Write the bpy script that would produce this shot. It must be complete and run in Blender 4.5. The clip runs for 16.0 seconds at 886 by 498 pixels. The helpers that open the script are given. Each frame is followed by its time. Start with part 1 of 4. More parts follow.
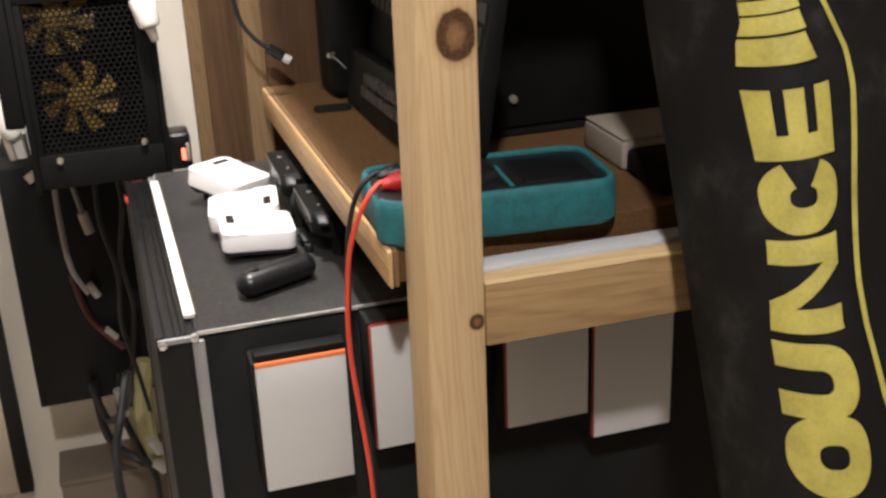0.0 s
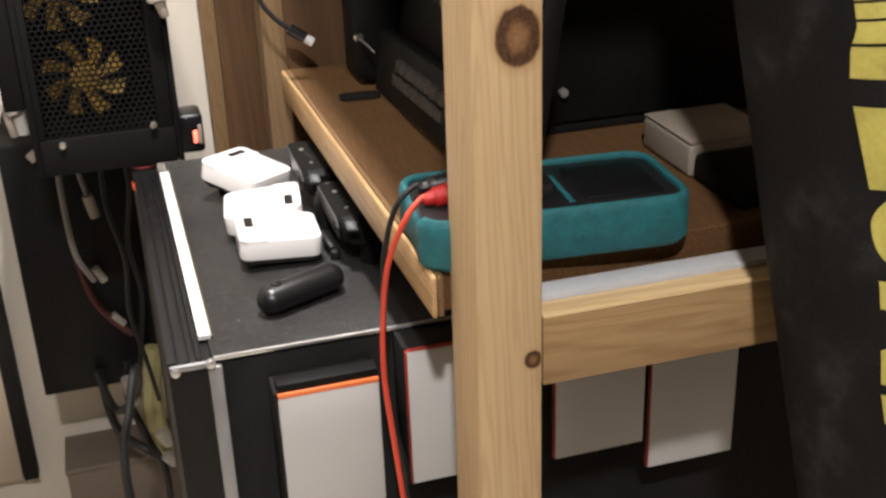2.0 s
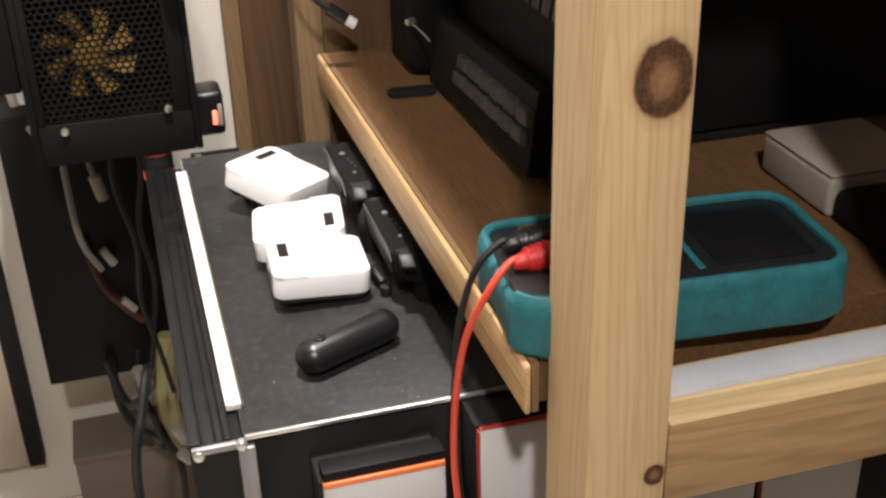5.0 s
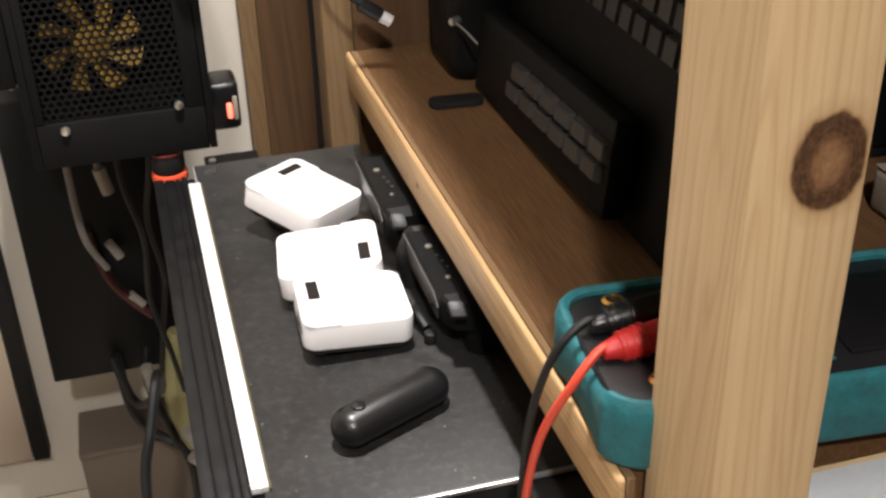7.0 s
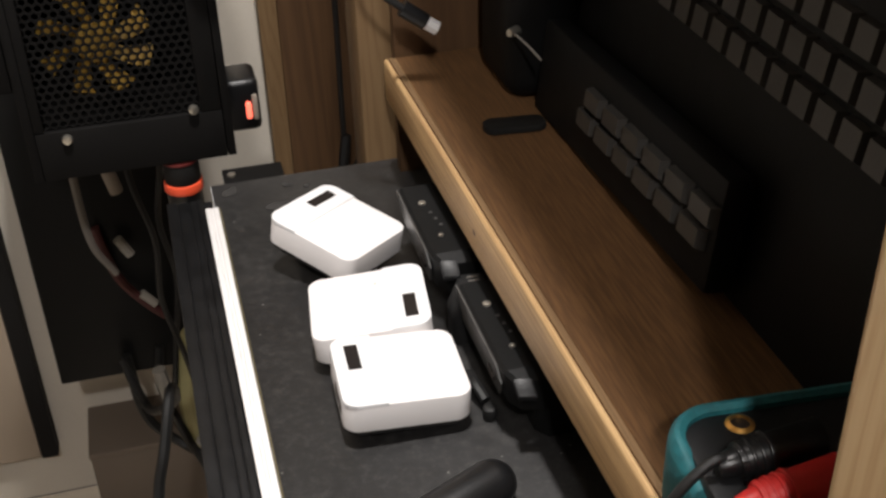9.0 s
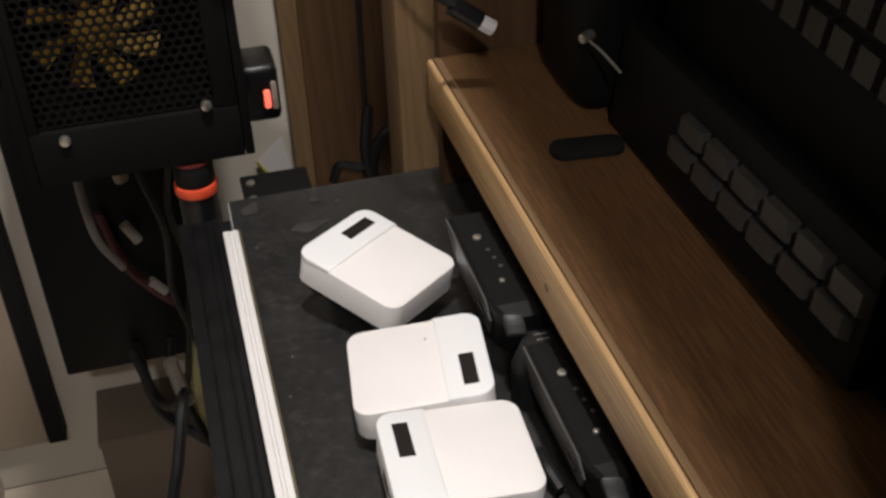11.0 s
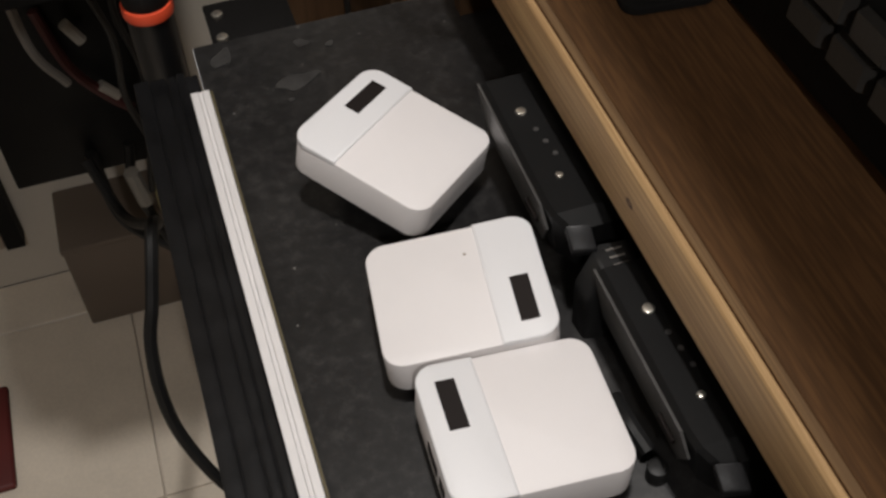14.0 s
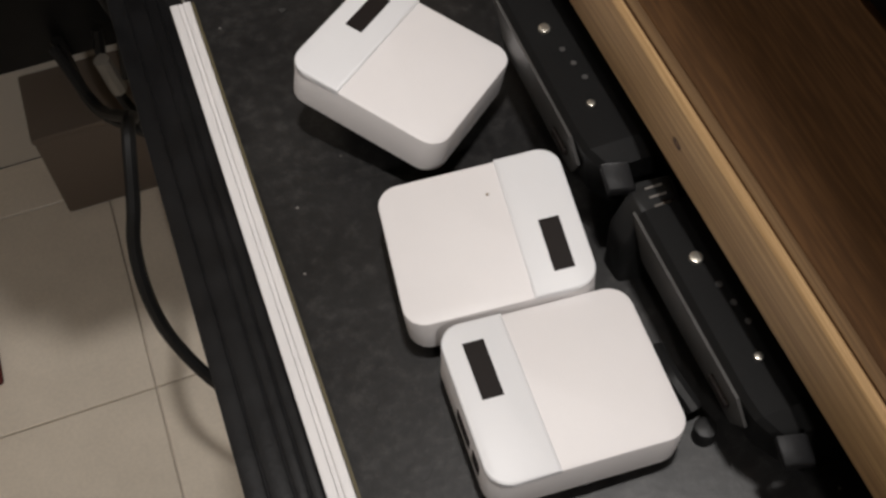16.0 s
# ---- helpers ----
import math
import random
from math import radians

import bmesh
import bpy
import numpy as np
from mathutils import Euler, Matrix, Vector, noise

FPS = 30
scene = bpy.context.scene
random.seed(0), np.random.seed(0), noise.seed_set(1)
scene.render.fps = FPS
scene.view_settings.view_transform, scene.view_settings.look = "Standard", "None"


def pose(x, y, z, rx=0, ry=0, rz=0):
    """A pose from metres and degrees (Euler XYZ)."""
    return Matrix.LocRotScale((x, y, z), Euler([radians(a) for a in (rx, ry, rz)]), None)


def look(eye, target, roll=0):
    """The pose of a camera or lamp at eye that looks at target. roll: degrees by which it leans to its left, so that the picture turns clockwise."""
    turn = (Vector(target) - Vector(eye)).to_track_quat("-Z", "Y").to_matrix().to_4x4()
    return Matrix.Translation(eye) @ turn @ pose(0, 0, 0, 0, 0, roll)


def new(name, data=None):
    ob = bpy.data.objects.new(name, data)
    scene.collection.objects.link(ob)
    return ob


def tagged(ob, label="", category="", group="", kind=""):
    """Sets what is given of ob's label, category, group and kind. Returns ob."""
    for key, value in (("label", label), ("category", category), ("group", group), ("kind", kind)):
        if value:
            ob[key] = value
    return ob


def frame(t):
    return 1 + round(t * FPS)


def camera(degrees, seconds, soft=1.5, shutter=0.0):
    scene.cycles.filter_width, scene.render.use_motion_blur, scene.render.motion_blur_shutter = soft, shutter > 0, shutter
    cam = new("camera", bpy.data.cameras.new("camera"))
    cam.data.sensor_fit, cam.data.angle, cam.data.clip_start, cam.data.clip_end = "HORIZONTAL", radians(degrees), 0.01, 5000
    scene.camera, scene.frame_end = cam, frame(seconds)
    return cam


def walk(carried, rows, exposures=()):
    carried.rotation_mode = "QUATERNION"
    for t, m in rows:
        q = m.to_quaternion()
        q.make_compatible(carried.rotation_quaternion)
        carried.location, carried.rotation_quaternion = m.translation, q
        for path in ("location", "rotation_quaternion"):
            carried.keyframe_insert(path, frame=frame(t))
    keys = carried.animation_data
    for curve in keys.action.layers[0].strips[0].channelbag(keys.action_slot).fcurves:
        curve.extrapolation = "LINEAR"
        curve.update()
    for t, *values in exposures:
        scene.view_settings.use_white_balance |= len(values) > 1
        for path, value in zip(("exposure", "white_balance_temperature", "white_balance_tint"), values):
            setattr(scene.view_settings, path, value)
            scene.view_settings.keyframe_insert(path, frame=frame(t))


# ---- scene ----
cam = camera(41.9, 16.0, soft=2.7)
METRES, EYE, TILT, LEAN, TURN = 0.9, 1.33, 0.0, 0.0, -16.6
ROWS = [
    (0.0, 0.0, 0.0, 0.0, -0.89, -22.13, 2.18),
    (0.5, -0.0069, 0.0295, 0.0006, -0.74, -22.64, 2.11),
    (1.0, -0.0149, 0.0605, 0.0021, -0.67, -23.2, 2.06),
    (1.5, -0.0228, 0.0935, 0.0036, -0.54, -23.77, 1.95),
    (2.0, -0.0303, 0.1266, 0.0045, -0.4, -24.31, 1.89),
    (2.5, -0.0382, 0.1598, 0.0055, -0.25, -24.86, 1.78),
    (3.0, -0.046, 0.1924, 0.0064, -0.12, -25.4, 1.67),
    (3.5, -0.0543, 0.227, 0.0068, -0.02, -26.01, 1.69),
    (4.0, -0.0626, 0.2603, 0.0076, 0.09, -26.57, 1.61),
    (6.5, -0.1047, 0.4306, 0.0107, 0.68, -29.59, 1.41),
    (7.0, -0.1135, 0.4644, 0.0112, 0.77, -30.19, 1.36),
    (7.5, -0.1216, 0.4996, 0.0107, 0.94, -30.79, 1.37),
    (8.0, -0.1302, 0.5344, 0.0103, 1.05, -31.44, 1.42),
    (8.5, -0.1388, 0.5689, 0.0099, 1.18, -32.07, 1.43),
    (9.0, -0.1473, 0.6038, 0.0096, 1.31, -32.71, 1.46),
    (9.5, -0.1564, 0.6384, 0.0082, 1.46, -33.36, 1.53),
    (12.0, -0.1965, 0.8005, -0.007, 1.19, -39.06, 1.84),
    (12.5, -0.2037, 0.8285, -0.0127, 0.78, -41.19, 1.83),
    (13.0, -0.2109, 0.8547, -0.018, 0.25, -43.61, 1.75),
    (13.5, -0.2174, 0.8806, -0.0231, -0.48, -46.45, 1.78),
    (14.0, -0.2238, 0.9046, -0.0289, -1.31, -49.41, 1.82),
    (14.5, -0.2295, 0.9254, -0.0339, -1.96, -51.87, 1.8),
    (15.0, -0.2341, 0.9426, -0.037, -2.58, -53.98, 1.84),
    (15.5, -0.2384, 0.9557, -0.0407, -2.96, -55.57, 1.78),
    (16.0, -0.2412, 0.9653, -0.0435, -3.24, -56.72, 1.76),
]
EXPOSURES = [(0.0, 1.20), (6.5, 1.15), (8.0, 0.84), (9.0, 0.42), (10.0, 0.12), (12.0, -0.30), (16.0, -0.52)]
walk(cam, [(t, pose(0, 0, EYE, TILT, LEAN, TURN) @ pose(METRES * x, METRES * y, METRES * z, 90 + pitch, roll, yaw)) for t, x, y, z, yaw, pitch, roll in ROWS],
     exposures=EXPOSURES)

# ---------------------------------------------------------------- world, lights
world = bpy.data.worlds.new("room_dusk")
scene.world = world
world.use_nodes = True
world.node_tree.nodes["Background"].inputs[0].default_value = (1.0, 0.93, 0.85, 1)
world.node_tree.nodes["Background"].inputs[1].default_value = 0.02

# Two unseen lamps, added to suit how fronts and tops are lit.
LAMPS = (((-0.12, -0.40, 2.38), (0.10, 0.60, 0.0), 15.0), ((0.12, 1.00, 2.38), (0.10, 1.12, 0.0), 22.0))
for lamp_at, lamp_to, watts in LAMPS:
    lamp_data = bpy.data.lights.new("added_lamp_light", "AREA")
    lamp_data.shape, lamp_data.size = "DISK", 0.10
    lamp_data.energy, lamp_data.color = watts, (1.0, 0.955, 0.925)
    lamp = new("added_lamp_light", lamp_data)
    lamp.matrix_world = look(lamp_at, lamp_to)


# ---------------------------------------------------------------- materials
def material(name):
    m = bpy.data.materials.new(name)
    m.use_nodes = True
    nt = m.node_tree
    return m, nt, nt.nodes["Principled BSDF"]


def node(nt, kind, **values):
    n = nt.nodes.new(kind)
    for key, value in values.items():
        n.inputs[key].default_value = value
    return n


def ramp(nt, fac, stops):
    n = nt.nodes.new("ShaderNodeValToRGB")
    els = n.color_ramp.elements
    while len(els) < len(stops):
        els.new(0.5)
    for e, (p, c) in zip(els, stops):
        e.position, e.color = p, (*c, 1)
    nt.links.new(fac, n.inputs[0])
    return n.outputs[0]


def coords(nt, scale=(1, 1, 1), rot=(0, 0, 0)):
    tc = nt.nodes.new("ShaderNodeTexCoord")
    mp = nt.nodes.new("ShaderNodeMapping")
    mp.inputs["Scale"].default_value = scale
    mp.inputs["Rotation"].default_value = rot
    nt.links.new(tc.outputs["Object"], mp.inputs["Vector"])
    return mp.outputs[0]


def mix(nt, fac, a, b, mode="MIX"):
    n = nt.nodes.new("ShaderNodeMix")
    n.data_type, n.blend_type = "RGBA", mode
    for sock, v in ((n.inputs["Factor"], fac), (n.inputs["A"], a), (n.inputs["B"], b)):
        if isinstance(v, (int, float)):
            sock.default_value = v
        elif isinstance(v, tuple):
            sock.default_value = (*v, 1)
        else:
            nt.links.new(v, sock)
    return n.outputs["Result"]


def bump(nt, bsdf, height, strength, distance=0.001):
    n = nt.nodes.new("ShaderNodeBump")
    n.inputs["Strength"].default_value, n.inputs["Distance"].default_value = strength, distance
    nt.links.new(height, n.inputs["Height"])
    nt.links.new(n.outputs[0], bsdf.inputs["Normal"])


def worn(name, colour, rough=0.5, metal=0.0, vary=0.18, grain=600.0, blotch=18.0, relief=0.15, spec=0.5):
    """A plain surface with fine grain, broad blotches and slightly uneven gloss."""
    m, nt, b = material(name)
    v = coords(nt)
    big = node(nt, "ShaderNodeTexNoise", Scale=blotch, Detail=4.0, Roughness=0.6)
    fine = node(nt, "ShaderNodeTexNoise", Scale=grain, Detail=2.0)
    nt.links.new(v, big.inputs["Vector"]), nt.links.new(v, fine.inputs["Vector"])
    lo = tuple(c * (1 - vary) for c in colour)
    hi = tuple(min(1, c * (1 + vary)) for c in colour)
    broad = ramp(nt, big.outputs[0], [(0.3, lo), (0.7, hi)])
    col = mix(nt, 0.25, broad, ramp(nt, fine.outputs[0], [(0.35, lo), (0.65, hi)]))
    nt.links.new(col, b.inputs["Base Color"])
    r = ramp(nt, big.outputs[0], [(0.25, (rough * 0.85,) * 3), (0.75, (min(1, rough * 1.15),) * 3)])
    nt.links.new(r, b.inputs["Roughness"])
    b.inputs["Metallic"].default_value = metal
    b.inputs["Specular IOR Level"].default_value = spec
    bump(nt, b, fine.outputs[0], relief, 0.0006)
    return m


UNIT_AT = (0.22, 0.74, 0.0)


def pine(name, axis, light=(0.55, 0.395, 0.222), dark=(0.37, 0.225, 0.105), knots=(), ring=75.0, rough=0.55, fibre=0.36, fine=260.0, fleck=8.0, sheen=0.0):
    """Planed softwood: long growth lines along the axis, pores, and knots (x, y, z, radius along, radius across)."""
    m, nt, b = material(name)
    i = "xyz".index(axis)
    sc = [1.0, 1.0, 1.0]
    sc[i] = 0.07
    v = coords(nt, tuple(sc))
    warp = node(nt, "ShaderNodeTexNoise", Scale=9.0, Detail=3.0)
    nt.links.new(v, warp.inputs["Vector"])
    add = nt.nodes.new("ShaderNodeVectorMath")
    add.operation = "MULTIPLY_ADD"
    add.inputs[1].default_value = (0.09, 0.09, 0.09)
    nt.links.new(warp.outputs["Color"], add.inputs[0]), nt.links.new(v, add.inputs[2])
    wave = node(nt, "ShaderNodeTexWave", Scale=ring, Distortion=7.0, Detail=4.0)
    wave.inputs["Detail Scale"].default_value = 1.5
    wave.bands_direction = {"x": "DIAGONAL", "y": "X", "z": "DIAGONAL"}[axis]
    nt.links.new(add.outputs[0], wave.inputs["Vector"])
    sf = [fine, fine, fine]
    sf[i] = fleck
    pores = node(nt, "ShaderNodeTexNoise", Scale=1.0, Detail=3.0)
    nt.links.new(coords(nt, tuple(sf)), pores.inputs["Vector"])
    broad = node(nt, "ShaderNodeTexNoise", Scale=7.0, Detail=4.0)
    nt.links.new(coords(nt), broad.inputs["Vector"])
    mid = tuple(0.55 * a + 0.45 * c for a, c in zip(light, dark))
    deep = tuple(0.30 * a + 0.70 * c for a, c in zip(light, dark))
    grain = ramp(nt, wave.outputs[0], [(0.0, light), (0.45, light), (0.86, mid), (1.0, deep)])
    col = mix(nt, fibre, grain, ramp(nt, pores.outputs[0], [(0.40, deep), (0.50, mid), (0.60, light)]))
    col = mix(nt, 0.35, col, ramp(nt, broad.outputs[0], [(0.3, mid), (0.7, light)]))
    for kx, ky, kz, along, across in knots:
        tc = nt.nodes.new("ShaderNodeTexCoord")
        mp = nt.nodes.new("ShaderNodeMapping")
        s = [1 / across] * 3
        s[i] = 1 / along
        mp.inputs["Scale"].default_value = s
        mp.inputs["Location"].default_value = (-(kx - UNIT_AT[0]) * s[0], -(ky - UNIT_AT[1]) * s[1], -(kz - UNIT_AT[2]) * s[2])
        nt.links.new(tc.outputs["Object"], mp.inputs["Vector"])
        wob = node(nt, "ShaderNodeTexNoise", Scale=1.6, Detail=3.0)
        nt.links.new(mp.outputs[0], wob.inputs["Vector"])
        off = nt.nodes.new("ShaderNodeVectorMath")
        off.operation = "MULTIPLY_ADD"
        off.inputs[1].default_value = (0.35, 0.35, 0.35)
        nt.links.new(wob.outputs["Color"], off.inputs[0]), nt.links.new(mp.outputs[0], off.inputs[2])
        sub = nt.nodes.new("ShaderNodeVectorMath")
        sub.operation = "SUBTRACT"
        sub.inputs[1].default_value = (0.175, 0.175, 0.175)
        nt.links.new(off.outputs[0], sub.inputs[0])
        ln = nt.nodes.new("ShaderNodeVectorMath")
        ln.operation = "LENGTH"
        nt.links.new(sub.outputs[0], ln.inputs[0])
        kcol = ramp(nt, ln.outputs["Value"], [(0.0, (0.26, 0.138, 0.066)), (0.34, (0.19, 0.095, 0.044)), (0.46, (0.085, 0.038, 0.018)), (0.56, (0.040, 0.017, 0.008)), (0.84, (0.045, 0.019, 0.009)), (0.89, (0.22, 0.120, 0.052)), (1.0, (0.34, 0.205, 0.095))])
        rings = nt.nodes.new("ShaderNodeMath")
        rings.operation = "PINGPONG"
        rings.inputs[1].default_value = 0.055
        nt.links.new(ln.outputs["Value"], rings.inputs[0])
        kcol = mix(nt, 0.09, kcol, ramp(nt, rings.outputs[0], [(0.012, (0.06, 0.026, 0.012)), (0.045, (0.27, 0.15, 0.065))]))
        speck = node(nt, "ShaderNodeTexNoise", Scale=7.0, Detail=4.0)
        nt.links.new(mp.outputs[0], speck.inputs["Vector"])
        kcol = mix(nt, 0.18, kcol, ramp(nt, speck.outputs[0], [(0.4, (0.05, 0.02, 0.01)), (0.65, (0.3, 0.17, 0.08))]))
        mask = ramp(nt, ln.outputs["Value"], [(0.0, (1, 1, 1)), (0.9, (1, 1, 1)), (1.0, (0.25, 0.25, 0.25))])
        half = nt.nodes.new("ShaderNodeMath")
        half.operation = "MULTIPLY"
        half.inputs[1].default_value = 0.78
        nt.links.new(ln.outputs["Value"], half.inputs[0])
        halo = ramp(nt, half.outputs[0], [(0.66, (1, 1, 1)), (0.76, (0.45, 0.45, 0.45)), (0.98, (0, 0, 0))])
        col = mix(nt, halo, col, mix(nt, mask, dark, kcol))
    nt.links.new(col, b.inputs["Base Color"])
    b.inputs["Roughness"].default_value = rough
    b.inputs["Specular IOR Level"].default_value = 0.3
    b.inputs["Sheen Weight"].default_value, b.inputs["Sheen Roughness"].default_value = sheen, 0.35
    b.inputs["Sheen Tint"].default_value = (1.0, 0.66, 0.32, 1)
    bump(nt, b, pores.outputs[0], 0.2, 0.0006)
    return m


def emitter(name, colour, strength):
    m, nt, b = material(name)
    b.inputs["Base Color"].default_value = (*colour, 1)
    b.inputs["Emission Color"].default_value = (*colour, 1)
    b.inputs["Emission Strength"].default_value = strength
    return m


def case_vinyl():
    """Smooth dark vinyl with dusty smudges and pale specks."""
    m, nt, b = material("case_vinyl")
    v = coords(nt)
    smudge = node(nt, "ShaderNodeTexNoise", Scale=13.0, Detail=5.0, Roughness=0.6)
    fine = node(nt, "ShaderNodeTexNoise", Scale=700.0, Detail=2.0)
    speck = node(nt, "ShaderNodeTexVoronoi", Scale=75.0)
    for n in (smudge, fine, speck):
        nt.links.new(v, n.inputs["Vector"])
    base = ramp(nt, smudge.outputs[0], [(0.40, (0.0105, 0.0100, 0.0100)), (0.60, (0.0140, 0.0135, 0.0132)), (0.76, (0.036, 0.034, 0.032))])
    mottle = node(nt, "ShaderNodeTexNoise", Scale=190.0, Detail=4.0, Roughness=0.7)
    nt.links.new(v, mottle.inputs["Vector"])
    base = mix(nt, 0.45, base, ramp(nt, mottle.outputs[0], [(0.38, (0.004, 0.004, 0.004)), (0.52, (0.0125, 0.012, 0.012)), (0.70, (0.045, 0.043, 0.041))]))
    dots = ramp(nt, speck.outputs["Distance"], [(0.0, (1, 1, 1)), (0.035, (0.7, 0.7, 0.7)), (0.06, (0, 0, 0))])
    col = mix(nt, dots, base, (0.20, 0.19, 0.18))
    nt.links.new(col, b.inputs["Base Color"])
    r = ramp(nt, smudge.outputs[0], [(0.3, (0.36, 0.36, 0.36)), (0.7, (0.52, 0.52, 0.52))])
    nt.links.new(r, b.inputs["Roughness"])
    b.inputs["Specular IOR Level"].default_value = 0.36
    b.inputs["Sheen Weight"].default_value, b.inputs["Sheen Roughness"].default_value = 0.30, 0.35
    bump(nt, b, mottle.outputs[0], 0.25, 0.0006)
    return m


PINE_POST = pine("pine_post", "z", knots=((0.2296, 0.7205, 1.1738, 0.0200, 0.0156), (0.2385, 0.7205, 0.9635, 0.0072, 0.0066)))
# Brown wood, darkened further to carry the shade over the shelf.
PINE_SHELF = pine("shaded_shelf_wood", "y", light=(0.118, 0.056, 0.019), dark=(0.030, 0.0125, 0.0042), ring=60.0, rough=0.82, sheen=0.30, fibre=0.86, fine=620.0, fleck=34.0)
PINE_EDGE = pine("pale_shelf_edge", "y", light=(0.56, 0.37, 0.18), dark=(0.16, 0.070, 0.025), ring=150.0, fibre=0.72, fine=800.0,
                 knots=((0.1838, 1.094, 0.9913, 0.0030, 0.0018),))
PINE_RED = pine("reddish_band_wood", "y", light=(0.185, 0.112, 0.053), dark=(0.07, 0.034, 0.014), rough=0.82, ring=120.0, fibre=0.7, fine=800.0)
# One pine in two tones: face darkened, tops paled as lit from above.
PINE_DIM_FACE = pine("pine_dim_face", "x", light=(0.36, 0.235, 0.115), dark=(0.17, 0.09, 0.036), ring=60.0)
PINE_LIT_TOP = pine("pine_lit_top", "x", light=(0.70, 0.52, 0.29), dark=(0.45, 0.28, 0.12), ring=60.0)
# Pine toned down, so the shade at the back lies in its colour.
PINE_SHADED = pine("pine_shaded", "z", light=(0.19, 0.120, 0.060), dark=(0.11, 0.062, 0.027))
BOARD_BROWN = pine("brown_board", "z", light=(0.105, 0.056, 0.026), dark=(0.045, 0.023, 0.011), ring=22.0, rough=0.6)
WHITE_PLASTIC = worn("white_plastic", (0.71, 0.685, 0.68), 0.52, vary=0.02, grain=1500, relief=0.05)
WHITE_END = worn("white_gloss_end", (0.69, 0.69, 0.70), 0.46, vary=0.015, grain=1500, relief=0.03)
WHITE_PANEL = worn("white_front_panel", (0.50, 0.495, 0.49), 0.38, vary=0.02, grain=1500, relief=0.03)
WINDOW_BLACK = worn("window_black", (0.012, 0.009, 0.008), 0.5, vary=0.1, spec=0.2)
FOOT_BLACK = worn("underside_black", (0.012, 0.012, 0.012), 0.8)
CASE_TOP = case_vinyl()
CASE_BLACK = worn("case_black", (0.010, 0.010, 0.010), 0.6, vary=0.2, spec=0.15)
RAIL_BLACK = worn("anodised_black", (0.0065, 0.0065, 0.007), 0.40, vary=0.35, blotch=60, spec=0.24)
PC_BLACK = worn("computer_black", (0.0064, 0.0060, 0.0058), 0.75, vary=0.25, spec=0.11)
BLACK_METAL = worn("black_metal", (0.0055, 0.0055, 0.0055), 0.55, vary=0.2, spec=0.15)
SATIN_GREY = worn("satin_dark_metal", (0.058, 0.056, 0.054), 0.38, vary=0.25, blotch=50, spec=0.5)
BLACK_PLASTIC = worn("black_plastic", (0.007, 0.007, 0.0075), 0.36, vary=0.2, spec=0.45)
DUSTY_BLACK = worn("dusty_black", (0.030, 0.027, 0.025), 0.75, vary=0.3, blotch=26, spec=0.2)
BLACK_MATT = worn("black_matt", (0.011, 0.0105, 0.010), 0.7, vary=0.2, spec=0.15)
KEY_GREY = worn("key_plastic", (0.036, 0.034, 0.0315), 0.40, vary=0.15, spec=0.5)
ALU = worn("bare_aluminium", (0.60, 0.61, 0.63), 0.42, metal=0.15, vary=0.08, grain=300)
ALU_WHITE = worn("white_strip", (0.68, 0.665, 0.66), 0.35, vary=0.04, grain=300)
ALU_EDGE = worn("edge_aluminium", (0.66, 0.66, 0.67), 0.3, metal=0.85, vary=0.1)
ALU_DULL = worn("dull_aluminium", (0.34, 0.34, 0.345), 0.45, metal=0.6, vary=0.15)
STEEL = worn("screw_steel", (0.60, 0.57, 0.50), 0.3, metal=0.9, vary=0.2)
TEAL = worn("teal_rubber", (0.010, 0.112, 0.128), 0.68, vary=0.34, grain=330, blotch=95, relief=0.6)
METER_BLACK = worn("meter_black", (0.010, 0.010, 0.011), 0.45, vary=0.2)
BRASS = worn("jack_brass", (0.55, 0.30, 0.08), 0.35, metal=0.9)
RED_LEAD = worn("red_silicone", (0.62, 0.060, 0.030), 0.42, vary=0.1)
RED_PLUG = worn("red_plug", (0.48, 0.018, 0.016), 0.5, vary=0.12)
RED_EDGE = worn("red_edge", (0.30, 0.030, 0.02), 0.45)
ORANGE_EDGE = worn("orange_edge", (0.85, 0.20, 0.06), 0.4, vary=0.06)
ORANGE_RING = worn("orange_ring", (0.80, 0.09, 0.035), 0.45, vary=0.08)
BLACK_RUBBER = worn("black_cable", (0.010, 0.010, 0.010), 0.5, spec=0.35)
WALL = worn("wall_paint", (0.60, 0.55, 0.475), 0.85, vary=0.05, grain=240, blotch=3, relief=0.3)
WALL_DARK = worn("door_paint", (0.36, 0.29, 0.22), 0.6, vary=0.08, blotch=5)
# Unseen walls toned down to cut bounced light; their paint is unknown.
WALL_LOW_BOUNCE = worn("low_bounce_wall", (0.22, 0.18, 0.14), 0.85, vary=0.05, grain=240, blotch=3, relief=0.3)
# Ceiling toned down likewise to keep indirect light low.
CEIL = worn("ceiling_paint", (0.38, 0.365, 0.34), 0.9, vary=0.03, blotch=2)
TILE = worn("floor_tile", (0.74, 0.66, 0.55), 0.35, vary=0.12, grain=200, blotch=7, relief=0.1)
GROUT = worn("grout", (0.60, 0.535, 0.46), 0.9)
GREY_BOX = worn("grey_plastic", (0.30, 0.255, 0.21), 0.6, vary=0.08)
# Beige darkened to carry the shade on the floor behind the case.
BEIGE_BOX = worn("shaded_beige_plastic", (0.150, 0.118, 0.092), 0.6, vary=0.06)
YELLOW = worn("yellow_print", (0.41, 0.352, 0.078), 0.6, vary=0.22, grain=380, blotch=45, relief=0.3)
FAN_YELLOW = worn("yellow_fan", (0.34, 0.205, 0.030), 0.55, vary=0.35, blotch=55)
